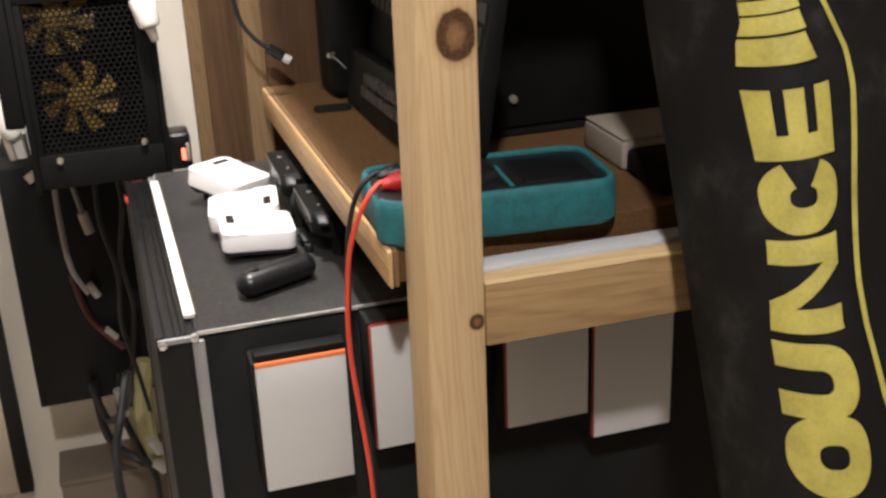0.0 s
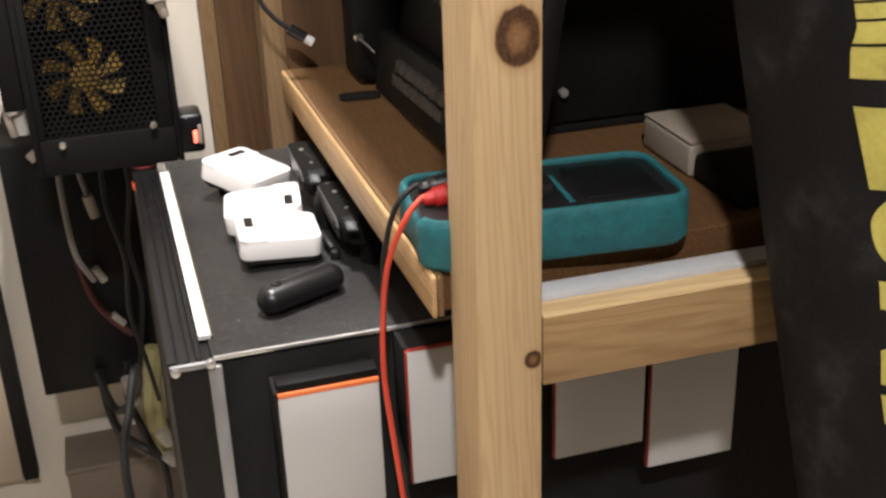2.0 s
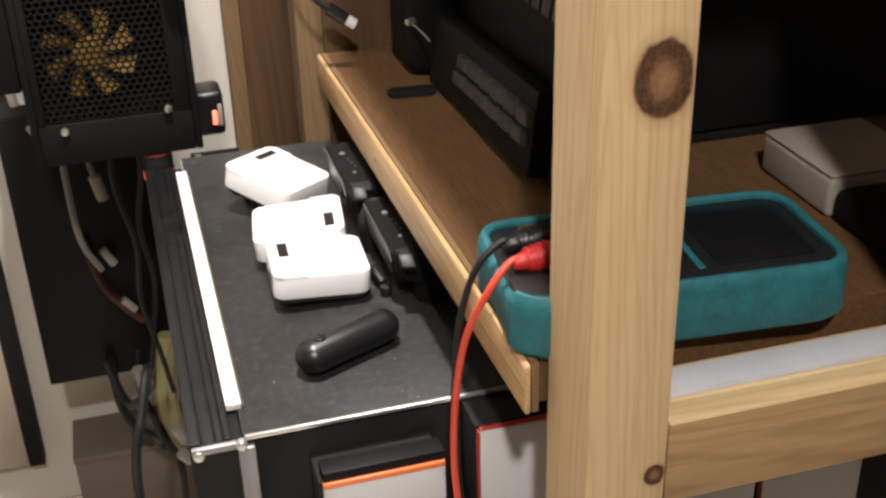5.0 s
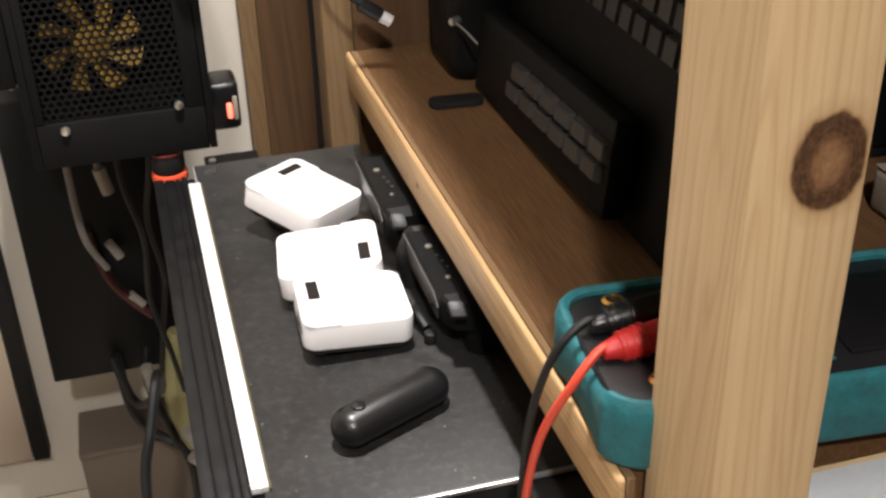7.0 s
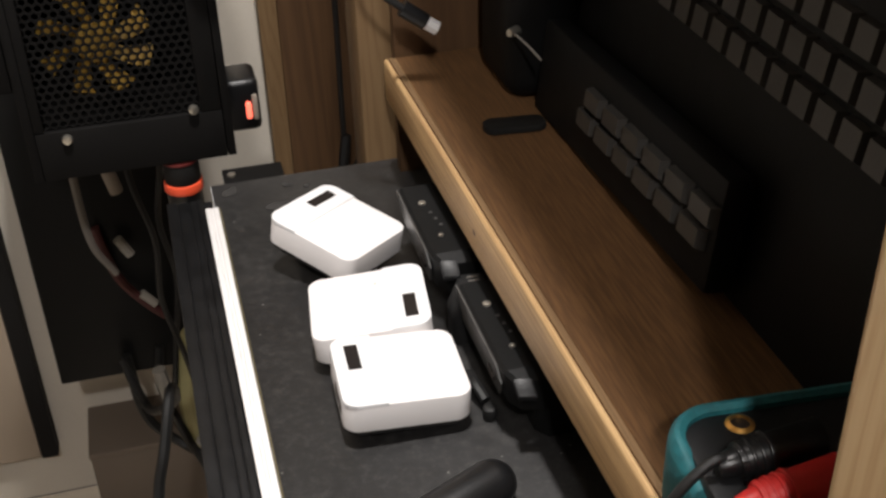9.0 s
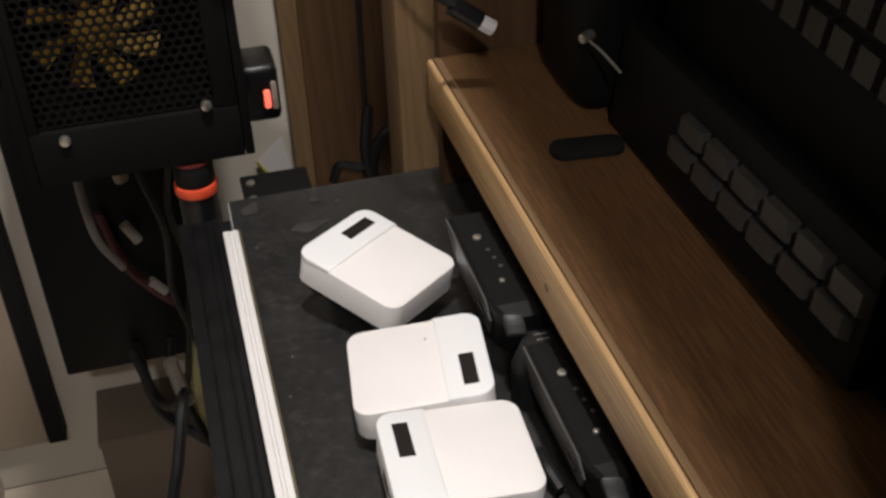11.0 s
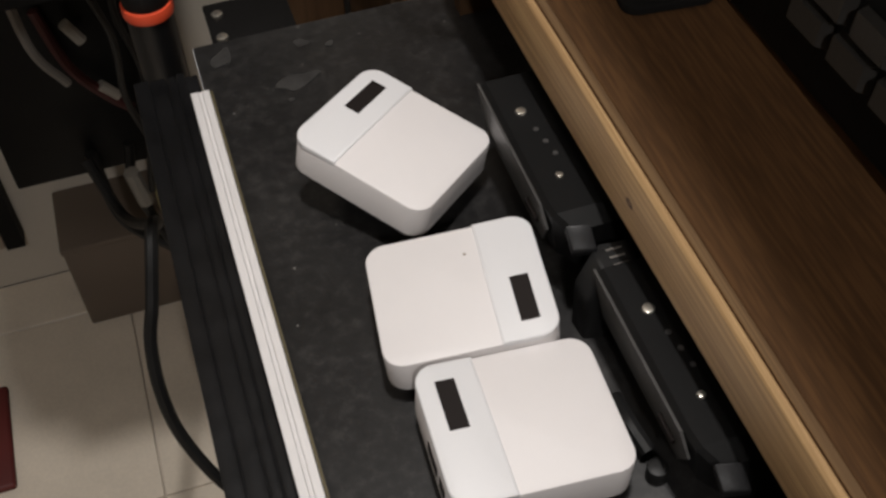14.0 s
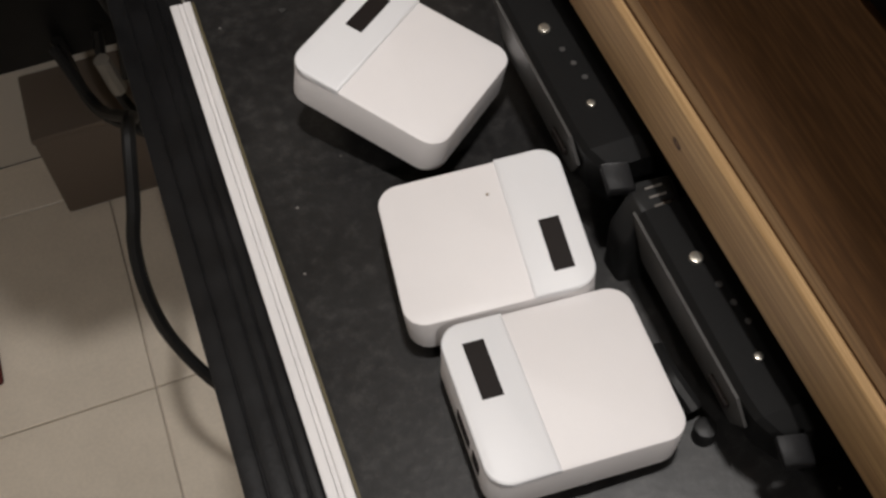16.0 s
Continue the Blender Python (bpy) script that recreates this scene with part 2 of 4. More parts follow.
OLIVE = worn("olive_lip", (0.075, 0.062, 0.030), 0.6, vary=0.15)
YELLOW_TAG = worn("yellow_tag", (0.30, 0.275, 0.13), 0.6, vary=0.15)
WHITE_CABLE = worn("white_cable", (0.72, 0.70, 0.67), 0.45, vary=0.06)
GREY_CABLE = worn("grey_cable", (0.17, 0.155, 0.14), 0.5, vary=0.1)
DARK_RED = worn("dark_red", (0.10, 0.012, 0.010), 0.6, vary=0.2)
DULL_WIRE = worn("dull_red_wire", (0.055, 0.010, 0.009), 0.6, vary=0.2)
CONNECTOR = worn("dusty_connector", (0.26, 0.24, 0.21), 0.6, vary=0.2)
DUST = worn("dust_scuff", (0.034, 0.0325, 0.031), 0.75, vary=0.35, blotch=120, spec=0.2)
LED_RED = emitter("red_indicator", (1.0, 0.16, 0.10), 1.1)
LAMP_GLASS = emitter("lamp_glass", (1.0, 0.88, 0.74), 2.0)


def bag_fabric():
    m, nt, b = material("black_nylon")
    v = coords(nt)
    big = node(nt, "ShaderNodeTexNoise", Scale=16.0, Detail=6.0, Roughness=0.65)
    fine = node(nt, "ShaderNodeTexNoise", Scale=900.0, Detail=2.0)
    fold = node(nt, "ShaderNodeTexNoise", Scale=7.0, Detail=3.0)
    for n in (big, fine, fold):
        nt.links.new(v, n.inputs["Vector"])
    dust = ramp(nt, big.outputs[0], [(0.48, (0.0050, 0.0047, 0.0046)), (0.57, (0.0085, 0.0081, 0.0080)), (0.72, (0.036, 0.0345, 0.033))])
    nt.links.new(mix(nt, 0.2, dust, ramp(nt, fine.outputs[0], [(0.4, (0.005, 0.005, 0.005)), (0.6, (0.022, 0.021, 0.020))])), b.inputs["Base Color"])
    b.inputs["Roughness"].default_value = 0.70
    b.inputs["Specular IOR Level"].default_value = 0.16
    bump(nt, b, fold.outputs[0], 0.5, 0.01)
    return m


NYLON = bag_fabric()


# ---------------------------------------------------------------- mesh helpers
PLACES = {}


def thing(name, label, category, at=(0, 0, 0), turn=None, group="", kind=""):
    ob = new(name)
    ob.empty_display_size = 0.02
    m = turn if turn is not None else Matrix.Translation(at)
    ob.matrix_world = m
    PLACES[ob] = m
    return tagged(ob, label, category, group, kind)


def part(name, bm, mat, parent=None, label="", local=False, smooth=True):
    """Link a bmesh as one mesh object under a thing or a part. World coordinates, unless local."""
    me = bpy.data.meshes.new(name)
    if parent is not None and not local:
        bm.transform(PLACES[parent].inverted())
    bmesh.ops.recalc_face_normals(bm, faces=bm.faces)
    bm.to_mesh(me)
    bm.free()
    me.materials.append(mat)
    if smooth:
        me.polygons.foreach_set("use_smooth", [True] * len(me.polygons))
        me.set_sharp_from_angle(angle=radians(38))
    ob = new(name, me)
    if parent is not None:
        ob.parent = parent
        PLACES[ob] = PLACES[parent]
    else:
        PLACES[ob] = Matrix.Identity(4)
    return tagged(ob, label)


def box(x0, x1, y0, y1, z0, z1, bevel=0.0, seg=2, bm=None):
    b = bmesh.new()
    r = bmesh.ops.create_cube(b, size=1)
    for v in r["verts"]:
        v.co = Vector((x0 + (v.co.x + 0.5) * (x1 - x0), y0 + (v.co.y + 0.5) * (y1 - y0), z0 + (v.co.z + 0.5) * (z1 - z0)))
    if bevel:
        bmesh.ops.bevel(b, geom=b.edges[:], offset=bevel, segments=seg, profile=0.5, affect="EDGES")
    return join(bm, b)


def join(bm, b):
    if bm is None:
        return b
    me = bpy.data.meshes.new("tmp")
    b.to_mesh(me)
    b.free()
    bm.from_mesh(me)
    bpy.data.meshes.remove(me)
    return bm


def cylinder(p, q, r, r2=None, n=20, bevel=0.0, bm=None):
    b = bmesh.new()
    p, q = Vector(p), Vector(q)
    bmesh.ops.create_cone(b, cap_ends=True, segments=n, radius1=r, radius2=r if r2 is None else r2, depth=(q - p).length)
    if bevel:
        caps = [e for e in b.edges if all(abs(v.co.z - e.verts[0].co.z) < 1e-6 for v in e.verts)]
        bmesh.ops.bevel(b, geom=caps, offset=bevel, segments=2, profile=0.5, affect="EDGES")
    b.transform(Matrix.Translation((p + q) / 2) @ (q - p).to_track_quat("Z", "Y").to_matrix().to_4x4())
    return join(bm, b)


def tube(points, r, n=8, steps=8, bm=None, closed_ends=True):
    """A round cable through the points (Catmull-Rom)."""
    pts = [Vector(p) for p in points]
    ext = [2 * pts[0] - pts[1]] + pts + [2 * pts[-1] - pts[-2]]
    line = []
    for i in range(1, len(ext) - 2):
        p0, p1, p2, p3 = ext[i - 1:i + 3]
        for k in range(steps):
            t = k / steps
            line.append(0.5 * (2 * p1 + (p2 - p0) * t + (2 * p0 - 5 * p1 + 4 * p2 - p3) * t * t + (3 * p1 - p0 - 3 * p2 + p3) * t ** 3))
    line.append(pts[-1])
    b = bm or bmesh.new()
    rings, side = [], None
    for i, p in enumerate(line):
        d = (line[min(i + 1, len(line) - 1)] - line[max(i - 1, 0)]).normalized()
        if side is None:
            side = d.orthogonal().normalized()
        side = (side - d * side.dot(d)).normalized()
        up = d.cross(side)
        rings.append([b.verts.new(p + r * (math.cos(a) * side + math.sin(a) * up)) for a in (2 * math.pi * k / n for k in range(n))])
    for a, c in zip(rings, rings[1:]):
        for k in range(n):
            b.faces.new((a[k], a[(k + 1) % n], c[(k + 1) % n], c[k]))
    if closed_ends:
        b.faces.new(rings[0][::-1]), b.faces.new(rings[-1])
    return b


def rounded_outline(w, d, r, n=6):
    out = []
    for cx, cy, a0 in ((w / 2 - r, d / 2 - r, 0), (-w / 2 + r, d / 2 - r, 90), (-w / 2 + r, -d / 2 + r, 180), (w / 2 - r, -d / 2 + r, 270)):
        for k in range(n + 1):
            a = radians(a0 + 90 * k / n)
            out.append((cx + r * math.cos(a), cy + r * math.sin(a)))
    return out


def slab(layers, bm=None, cap_low=True):
    """A loft through outlines: a list of (outline, z)."""
    b = bm or bmesh.new()
    rings = [[b.verts.new((x, y, z)) for x, y in o] for o, z in layers]
    n = len(rings[0])
    for a, c in zip(rings, rings[1:]):
        for k in range(n):
            b.faces.new((a[k], a[(k + 1) % n], c[(k + 1) % n], c[k]))
    b.faces.new(rings[-1])
    if cap_low:
        b.faces.new(rings[0][::-1])
    return b


def soft_slab(w, d, z0, z1, r, e=0.0012):
    """A slab with rounded corners and softened upper and lower rims."""
    return slab([(rounded_outline(w - 2 * e, d - 2 * e, r - e), z0), (rounded_outline(w, d, r), z0 + e),
                 (rounded_outline(w, d, r), z1 - e), (rounded_outline(w - 0.6 * e, d - 0.6 * e, r - 0.3 * e), z1 - 0.3 * e),
                 (rounded_outline(w - 2 * e, d - 2 * e, r - e), z1)])


# ---------------------------------------------------------------- the room
def structure(name, bm, mat, label):
    ob = part(name, bm, mat, smooth=False)
    return tagged(ob, label, name.split("_")[0], kind="structure")


X0, X1, Y0, Y1, TOP = -1.9, 1.3, -1.7, 2.06, 2.5
floor = structure("floor", box(X0, X1, Y0, Y1, -0.12, -0.008), GROUT, "beige ceramic tiled floor with narrow grout joints")
ceiling = structure("ceiling", box(X0 - 0.1, X1 + 0.1, Y0 - 0.1, Y1 + 0.1, TOP, TOP + 0.1), CEIL, "plain unseen ceiling, toned grey to cut bounced light")
structure("wall_north", box(X0, X1, Y1, Y1 + 0.1, 0.0, TOP), WALL, "beige painted wall behind the equipment")
structure("wall_south", box(X0, X1, Y0 - 0.1, Y0, 0.0, TOP), WALL_LOW_BOUNCE, "plain unseen wall, toned dark to cut bounced light")
structure("wall_west", box(X0 - 0.1, X0, Y0, Y1, 0.0, TOP), WALL_LOW_BOUNCE, "plain unseen wall, toned dark to cut bounced light")
structure("wall_east", box(X1, X1 + 0.1, Y0, Y1, 0.0, TOP), WALL_LOW_BOUNCE, "plain unseen wall, toned dark to cut bounced light")
# Pier out of view, added to shade the floor by the equipment.
structure("wall_pier", box(X0, -0.342, 1.27, Y1 - 0.001, 0.0, TOP - 0.001), WALL, "unseen beige wall pier, added to shade the equipment corner")
door = structure("door_1", box(-0.3415, -0.252, 2.030, 2.056, 0.105, 2.10, 0.002), WALL_DARK, "brownish door leaf with a dark gap at its edge")
part("edge_gap", box(-0.2505, -0.226, 2.026, 2.056, 0.105, 2.10), BLACK_MATT, door, "dark vertical edge strip")

# Fixtures for the added lamps; none of them is in view.
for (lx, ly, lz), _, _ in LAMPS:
    lampshade = thing("added_lamp", "added round white glass lamp, out of view on the ceiling", "lamp", (lx, ly, TOP), group="ceiling lamps")
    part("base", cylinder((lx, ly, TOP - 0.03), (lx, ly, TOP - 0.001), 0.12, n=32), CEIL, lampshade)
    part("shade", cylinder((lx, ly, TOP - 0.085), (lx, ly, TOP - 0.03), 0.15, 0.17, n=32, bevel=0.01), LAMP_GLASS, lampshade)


# ---------------------------------------------------------------- pine shelf unit
SHELF_TOP = 1.008
unit = thing("pine_shelf_unit", "open pine shelf unit with square posts and a front rail", "shelf", UNIT_AT)
part("post", box(0.2010, 0.2455, 0.7205, 0.7765, 0.0, 2.0, 0.0035), PINE_POST, unit, "square pine post with a large dark knot")
part("post", box(0.8, 0.845, 0.712, 0.768, 0.0, 2.0, 0.003), PINE_POST, unit)
part("post", box(0.168, 0.224, 1.3385, 1.382, 0.0, 2.0, 0.003), PINE_SHADED, unit)
part("post", box(0.8, 0.845, 1.3385, 1.382, 0.0, 2.0, 0.003), PINE_SHADED, unit)


def skewed(bm):
    """The shelf stands slightly askew between its posts."""
    for v in bm.verts:
        if v.co.x < 0.3:
            v.co.x += 0.011 * (1.094 - v.co.y)
    return bm


part("reddish_band", skewed(box(0.1876, 0.1915, 0.7702, 1.3122, 0.9782, SHELF_TOP + 0.0001, 0.0005, 1)), PINE_RED, unit, "reddish band inside the pale edge")
part("shelf_board", skewed(box(0.1916, 0.80, 0.7785, 1.312, 0.978, SHELF_TOP, 0.0006, 1)), PINE_SHELF, unit, "brown wooden shelf board, darkened further for the shade on it")
# Separate strip keeps the lit rim pale beside the darkened top.
part("edge_strip", skewed(box(0.1836, 0.1875, 0.7700, 1.3125, 0.9768, SHELF_TOP + 0.0003, 0.0024, 3)), PINE_EDGE, unit, "pale rounded pine edge strip")
part("back_panel", box(0.1900, 0.7995, 1.3135, 1.323, 0.85, 1.3995), BOARD_BROWN, unit, "brown wooden back panel")
part("front_rail", box(0.2460, 0.7995, 0.7225, 0.7385, 0.9412, 0.9897, 0.0012), PINE_DIM_FACE, unit, "grained front rail, face toned darker where less light falls")
# Top of the same rail; its light is put into the colour.
part("lit_top", box(0.2460, 0.7995, 0.7222, 0.7383, 0.9898, 0.9926, 0.0010), PINE_LIT_TOP, unit, "top of the rail, toned paler as lit from above")
part("front_batten", box(0.2460, 0.7995, 0.7400, 0.770, 0.950, 0.9915, 0.001), PINE_LIT_TOP, unit)
# Upper board out of view, added to keep light off the shelf.
part("shelf_board", box(0.174, 0.80, 0.660, 1.312, 1.40, 1.427, 0.004, 2), PINE_SHELF, unit)

ruler = thing("aluminium_strip", "pale grey aluminium strip lying along the shelf front", "strip", (0.4, 0.745, 0.9917))
prof = box(0.2470, 0.60, 0.7415, 0.7640, 0.9917, 0.9946, 0.0006)
box(0.2470, 0.60, 0.7415, 0.7430, 0.9946, 0.9962, 0.0005, bm=prof)
part("channel", prof, ALU, ruler)
part("end_cap", box(0.6002, 0.603, 0.7415, 0.7640, 0.9917, 0.9962, 0.0006), ALU, ruler)


# ---------------------------------------------------------------- black flight case
CASE_Z = 0.914
case = thing("flight_case", "black flight case with aluminium edges under the shelf", "case", (0.28, 1.1, 0))
part("body", box(0.050, 0.620, 0.888, 1.336, 0.02, CASE_Z - 0.004, 0.002), CASE_BLACK, case)
part("lid", box(0.0485, 0.620, 0.8865, 1.337, CASE_Z - 0.004, CASE_Z, 0.0012), CASE_TOP, case, "dark grey scuffed vinyl top")
part("front_edge", box(0.0490, 0.620, 0.8840, 0.8862, CASE_Z - 0.0022, CASE_Z + 0.0010, 0.0006), ALU_EDGE, case, "thin bright aluminium edge")
part("corner_profile", box(0.0440, 0.0545, 0.8815, 0.8875, 0.06, CASE_Z - 0.006, 0.0015), ALU_DULL, case, "dull aluminium corner profile")
part("side_wall", box(0.0155, 0.0475, 0.887, 1.317, 0.02, CASE_Z - 0.0022), RAIL_BLACK, case)
for a, b, z in ((0.0150, 0.0226, 0.0006), (0.0232, 0.0312, -0.0004), (0.0318, 0.0362, -0.0004), (0.0368, 0.0410, 0.0006)):
    part("rail_rib", box(a, b, 0.886, 1.318, CASE_Z - 0.0020, CASE_Z + z, 0.0006, 2), RAIL_BLACK, case, "black aluminium rail rib")
part("rivet", cylinder((0.0205, 0.8865, CASE_Z - 0.006), (0.0205, 0.8805, CASE_Z - 0.006), 0.0035, bevel=0.001), ALU_EDGE, case)
part("rivet", cylinder((0.0465, 0.8835, CASE_Z - 0.002), (0.0465, 0.8780, CASE_Z - 0.002), 0.0035, bevel=0.001), ALU_EDGE, case)
part("rail_end", box(0.0165, 0.0440, 0.8818, 0.8858, CASE_Z - 0.006, CASE_Z - 0.001, 0.001), ALU_DULL, case)

strip = thing("white_strip", "white grooved plastic strip lying along the case edge", "strip", (0.047, 1.1, CASE_Z))
sbm = box(0.0415, 0.0455, 0.9150, 1.2960, CASE_Z, CASE_Z + 0.0045, 0.0006)
box(0.0456, 0.0472, 0.9150, 1.2960, CASE_Z, CASE_Z + 0.0038, bm=sbm)
box(0.0473, 0.0510, 0.9150, 1.2960, CASE_Z, CASE_Z + 0.0045, 0.0006, bm=sbm)
part("channel", sbm, ALU_WHITE, strip)
part("lip", box(0.0512, 0.0525, 0.9150, 1.2960, CASE_Z, CASE_Z + 0.0030), OLIVE, strip)


def white_unit(turn, name, label, dot=False):
    """A flat white gadget: rounded body on a dark base, a slightly raised end with a small dark window, sockets on that end."""
    g = thing(name, label, "gadget", turn=turn, group="white gadgets on the case")
    w, d, low, top, high, seam = 0.070, 0.0610, 0.0096, 0.0278, 0.0289, 0.0112
    part("body", soft_slab(w, d, low, top, 0.0085, 0.0010), WHITE_PLASTIC, g, local=True)
    out = rounded_outline(w + 0.0003, d + 0.0003, 0.0085, 8)
    end = [(seam, -d / 2)] + [p for p in out[27:] if p[0] > seam] + [p for p in out[:9] if p[0] > seam] + [(seam, d / 2)]

    def inset(k):
        return [(seam + (x - seam) * (1 - 2.2 * k / w) + (2.0 * k if x == seam else 0), y * (1 - 2 * k / d)) for x, y in end]

    part("display_end", slab([(end, top - 0.0016), (end, high - 0.0006), (inset(0.0003), high - 0.0002), (inset(0.0008), high)]), WHITE_END, g, "raised smooth white end", local=True)
    part("window", box(0.0203, 0.0280, -0.0224, -0.0002, high - 0.0006, high + 0.00012, 0.0001, 1), WINDOW_BLACK, g, "small dark display window", local=True)
    if dot:
        part("pinhole", cylinder((0.0055, 0.0165, top - 0.0002), (0.0055, 0.0165, top + 0.0001), 0.0007, n=10), GREY_BOX, g, "tiny grey pinhole", local=True)
    for sx in (-1, 1):
        for sy in (-1, 1):
            part("foot", cylinder((sx * 0.024, sy * 0.019, 0.0022), (sx * 0.024, sy * 0.019, 0.0062), 0.0055, n=14), FOOT_BLACK, g, local=True)
    # Black inset block filling the dark band below the white body.
    part("dark_base", soft_slab(w - 0.005, d - 0.005, 0.0055, low + 0.0006, 0.007, 0.0008), FOOT_BLACK, g, local=True)
    part("socket", box(0.0345, 0.0353, -0.0040, 0.0090, 0.0140, 0.0200, 0.0006, 1), WINDOW_BLACK, g, "dark cable socket", local=True)
    part("socket", box(0.0345, 0.0353, 0.0120, 0.0190, 0.0140, 0.0210, 0.0006, 1), WINDOW_BLACK, g, "dark cable socket", local=True)
    return g


white_unit(pose(0.1255, 1.0500, CASE_Z, 0, 0, 177.5) @ pose(0, 0, 0, 0, -3.3, 0), "white_gadget", "flat white plastic gadget with small dark window, lying squarely")
white_unit(pose(0.1256, 1.1139, CASE_Z + 0.0016, 0, 0, -7.3) @ pose(0, 0, 0, 0, -4.4, 0) @ pose(0, 0, 0, 1.4, 0, 0), "white_gadget", "flat white plastic gadget with a pinhole, touching its neighbour", True)
white_unit(pose(0.1184, 1.2027, CASE_Z + 0.0068, 0, 0, 129.0) @ pose(0, 0, 0, 0, -9.0, 0) @ pose(0, 0, 0, 4.0, 0, 0), "white_gadget", "flat white plastic gadget lying askew, one end raised")

plug_rest = thing("black_plug", "small black plug lying under the askew white gadget", "plug", (0.105, 1.222, CASE_Z))
part("body", box(0.094, 0.112, 1.216, 1.234, CASE_Z, CASE_Z + 0.0120, 0.002), BLACK_PLASTIC, plug_rest)


for sx, sy, sw_, sd, rot in ((0.0955, 1.2915, 0.0108, 0.0055, 12), (0.1040, 1.3205, 0.0042, 0.0026, -20), (0.1180, 1.3150, 0.0026, 0.0018, 40), (0.0620, 1.3225, 0.0075, 0.0048, 60), (0.0890, 1.2790, 0.0016, 0.0012, 0)):
    scuff = slab([([(sw_ * (1 + 0.22 * math.sin(2.7 * a + 1)) * math.cos(a), sd * (1 + 0.25 * math.cos(3 * a)) * math.sin(a)) for a in (2 * math.pi * k / 18 for k in range(18))], z) for z in (0.0, 0.0003)])
    scuff.transform(pose(sx, sy, CASE_Z + 0.0001, 0, 0, rot))
    part("scuff", scuff, DUST, case, "pale dusty scuff", smooth=False)


# black rounded pod with a button
pod = thing("black_pod", "glossy black elongated pod lying on the case", "pod", turn=pose(0.1285, 0.9530, CASE_Z, 0, 0, 24))
pb = bmesh.new()
L, R = 0.0272, 0.0128
rings = []
for i in range(19):
    a = math.pi * (i / 18 - 0.5)
    if i < 9:
        x, r = -L + R * math.sin(a), R * math.cos(a)
    else:
        x, r = L + R * math.sin(a), R * math.cos(a)
    rings.append([pb.verts.new((x, r * math.cos(b), 0.0120 + 0.94 * r * math.sin(b))) for b in (2 * math.pi * k / 20 for k in range(20))])
for a, c in zip(rings, rings[1:]):
    for k in range(20):
        pb.faces.new((a[k], a[(k + 1) % 20], c[(k + 1) % 20], c[k]))
bmesh.ops.remove_doubles(pb, verts=pb.verts, dist=1e-5)
part("shell", pb, BLACK_PLASTIC, pod, local=True)
part("button", cylinder((-0.0225, 0.0, 0.0222), (-0.0225, 0.0, 0.0250), 0.0042, bevel=0.001), BLACK_PLASTIC, pod, local=True)


# black hinged brackets beside the shelf edge, on the case
def bracket(turn, name="black_bracket", length=0.092):
    g = thing(name, "black metal bracket with screws, standing on the case", "bracket", turn=turn, group="brackets on the case")
    body = bmesh.new()
    # cross-section in (x, z): sloping light side, flat top
    sec_far = [(0.018, 0.0), (0.018, 0.020), (0.0030, 0.024), (0.0, 0.0455), (0.0022, 0.0475), (0.060, 0.0475), (0.060, 0.0)]
    mid_sec = [(x + (0.0008 if z > 0.01 else 0), z) for x, z in sec_far]
    near = [(x + 0.006 if x < 0.05 else x, z - (0.004 if z > 0.03 else 0)) for x, z in sec_far]
    m = len(sec_far)
    rings = [[body.verts.new((x, y, z)) for x, z in s] for s, y in ((sec_far, length), (sec_far, 0.016), (mid_sec, 0.008), (near, 0.0))]
    for a, c in zip(rings, rings[1:]):
        for k in range(m):
            body.faces.new((a[k], a[(k + 1) % m], c[(k + 1) % m], c[k]))
    body.faces.new(rings[0][::-1]), body.faces.new(rings[-1])
    part("body", body, BLACK_METAL, g, local=True, smooth=False)
    side = bmesh.new()
    vs = [side.verts.new(p) for p in ((-0.0012, length + 0.002, 0.0455), (-0.0012, 0.017, 0.0455), (-0.0004, 0.010, 0.037), (0.0014, 0.018, 0.0225), (0.0010, length - 0.006, 0.0235))]
    ws = [side.verts.new((v.co.x + 0.0011, v.co.y, v.co.z)) for v in vs]
    side.faces.new(vs), side.faces.new(ws[::-1])
    for k in range(5):
        side.faces.new((vs[k], ws[k], ws[(k + 1) % 5], vs[(k + 1) % 5]))
    part("side_plate", side, SATIN_GREY, g, "satin dark side plate", local=True, smooth=False)
    tab = box(0.0035, 0.0135, -0.0075, 0.0010, 0.0440, 0.0475, 0.0008)
    for v in tab.verts:
        v.co.z -= 0.75 * max(0.0, 0.0010 - v.co.y)
        v.co.y -= 0.25 * (v.co.x - 0.0035)
    part("end_tab", tab, RAIL_BLACK, g, "chamfered tab at the end", local=True)
    part("slot", box(-0.0014, 0.0006, 0.020, 0.032, 0.031, 0.0345, 0.0004, 1), WINDOW_BLACK, g, local=True)
    for y, x, r in ((length - 0.024, 0.0100, 0.0024), (length - 0.065, 0.0116, 0.0016)):
        part("screw", cylinder((x, y, 0.0470), (x, y, 0.0487), r, n=12, bevel=0.0004), STEEL, g, "small bright screw", local=True)
    for k in range(3):
        part("screw_hole", cylinder((0.0125 + 0.0012 * k, length - 0.036 - 0.008 * k, 0.0470), (0.0125 + 0.0012 * k, length - 0.036 - 0.008 * k, 0.0477), 0.0012, n=8), SATIN_GREY, g, local=True)
    return g


bracket(pose(0.1648, 1.1143, CASE_Z) @ Matrix.Diagonal((1.0, 1.0, 1.02, 1.0)))
bracket(pose(0.1734, 1.0010, CASE_Z) @ Matrix.Diagonal((1.0, 1.0, 0.94, 1.0)))
lug = thing("black_clip", "black plastic clip with a sloping top between the two brackets", "clip", (0.18, 1.095, CASE_Z))
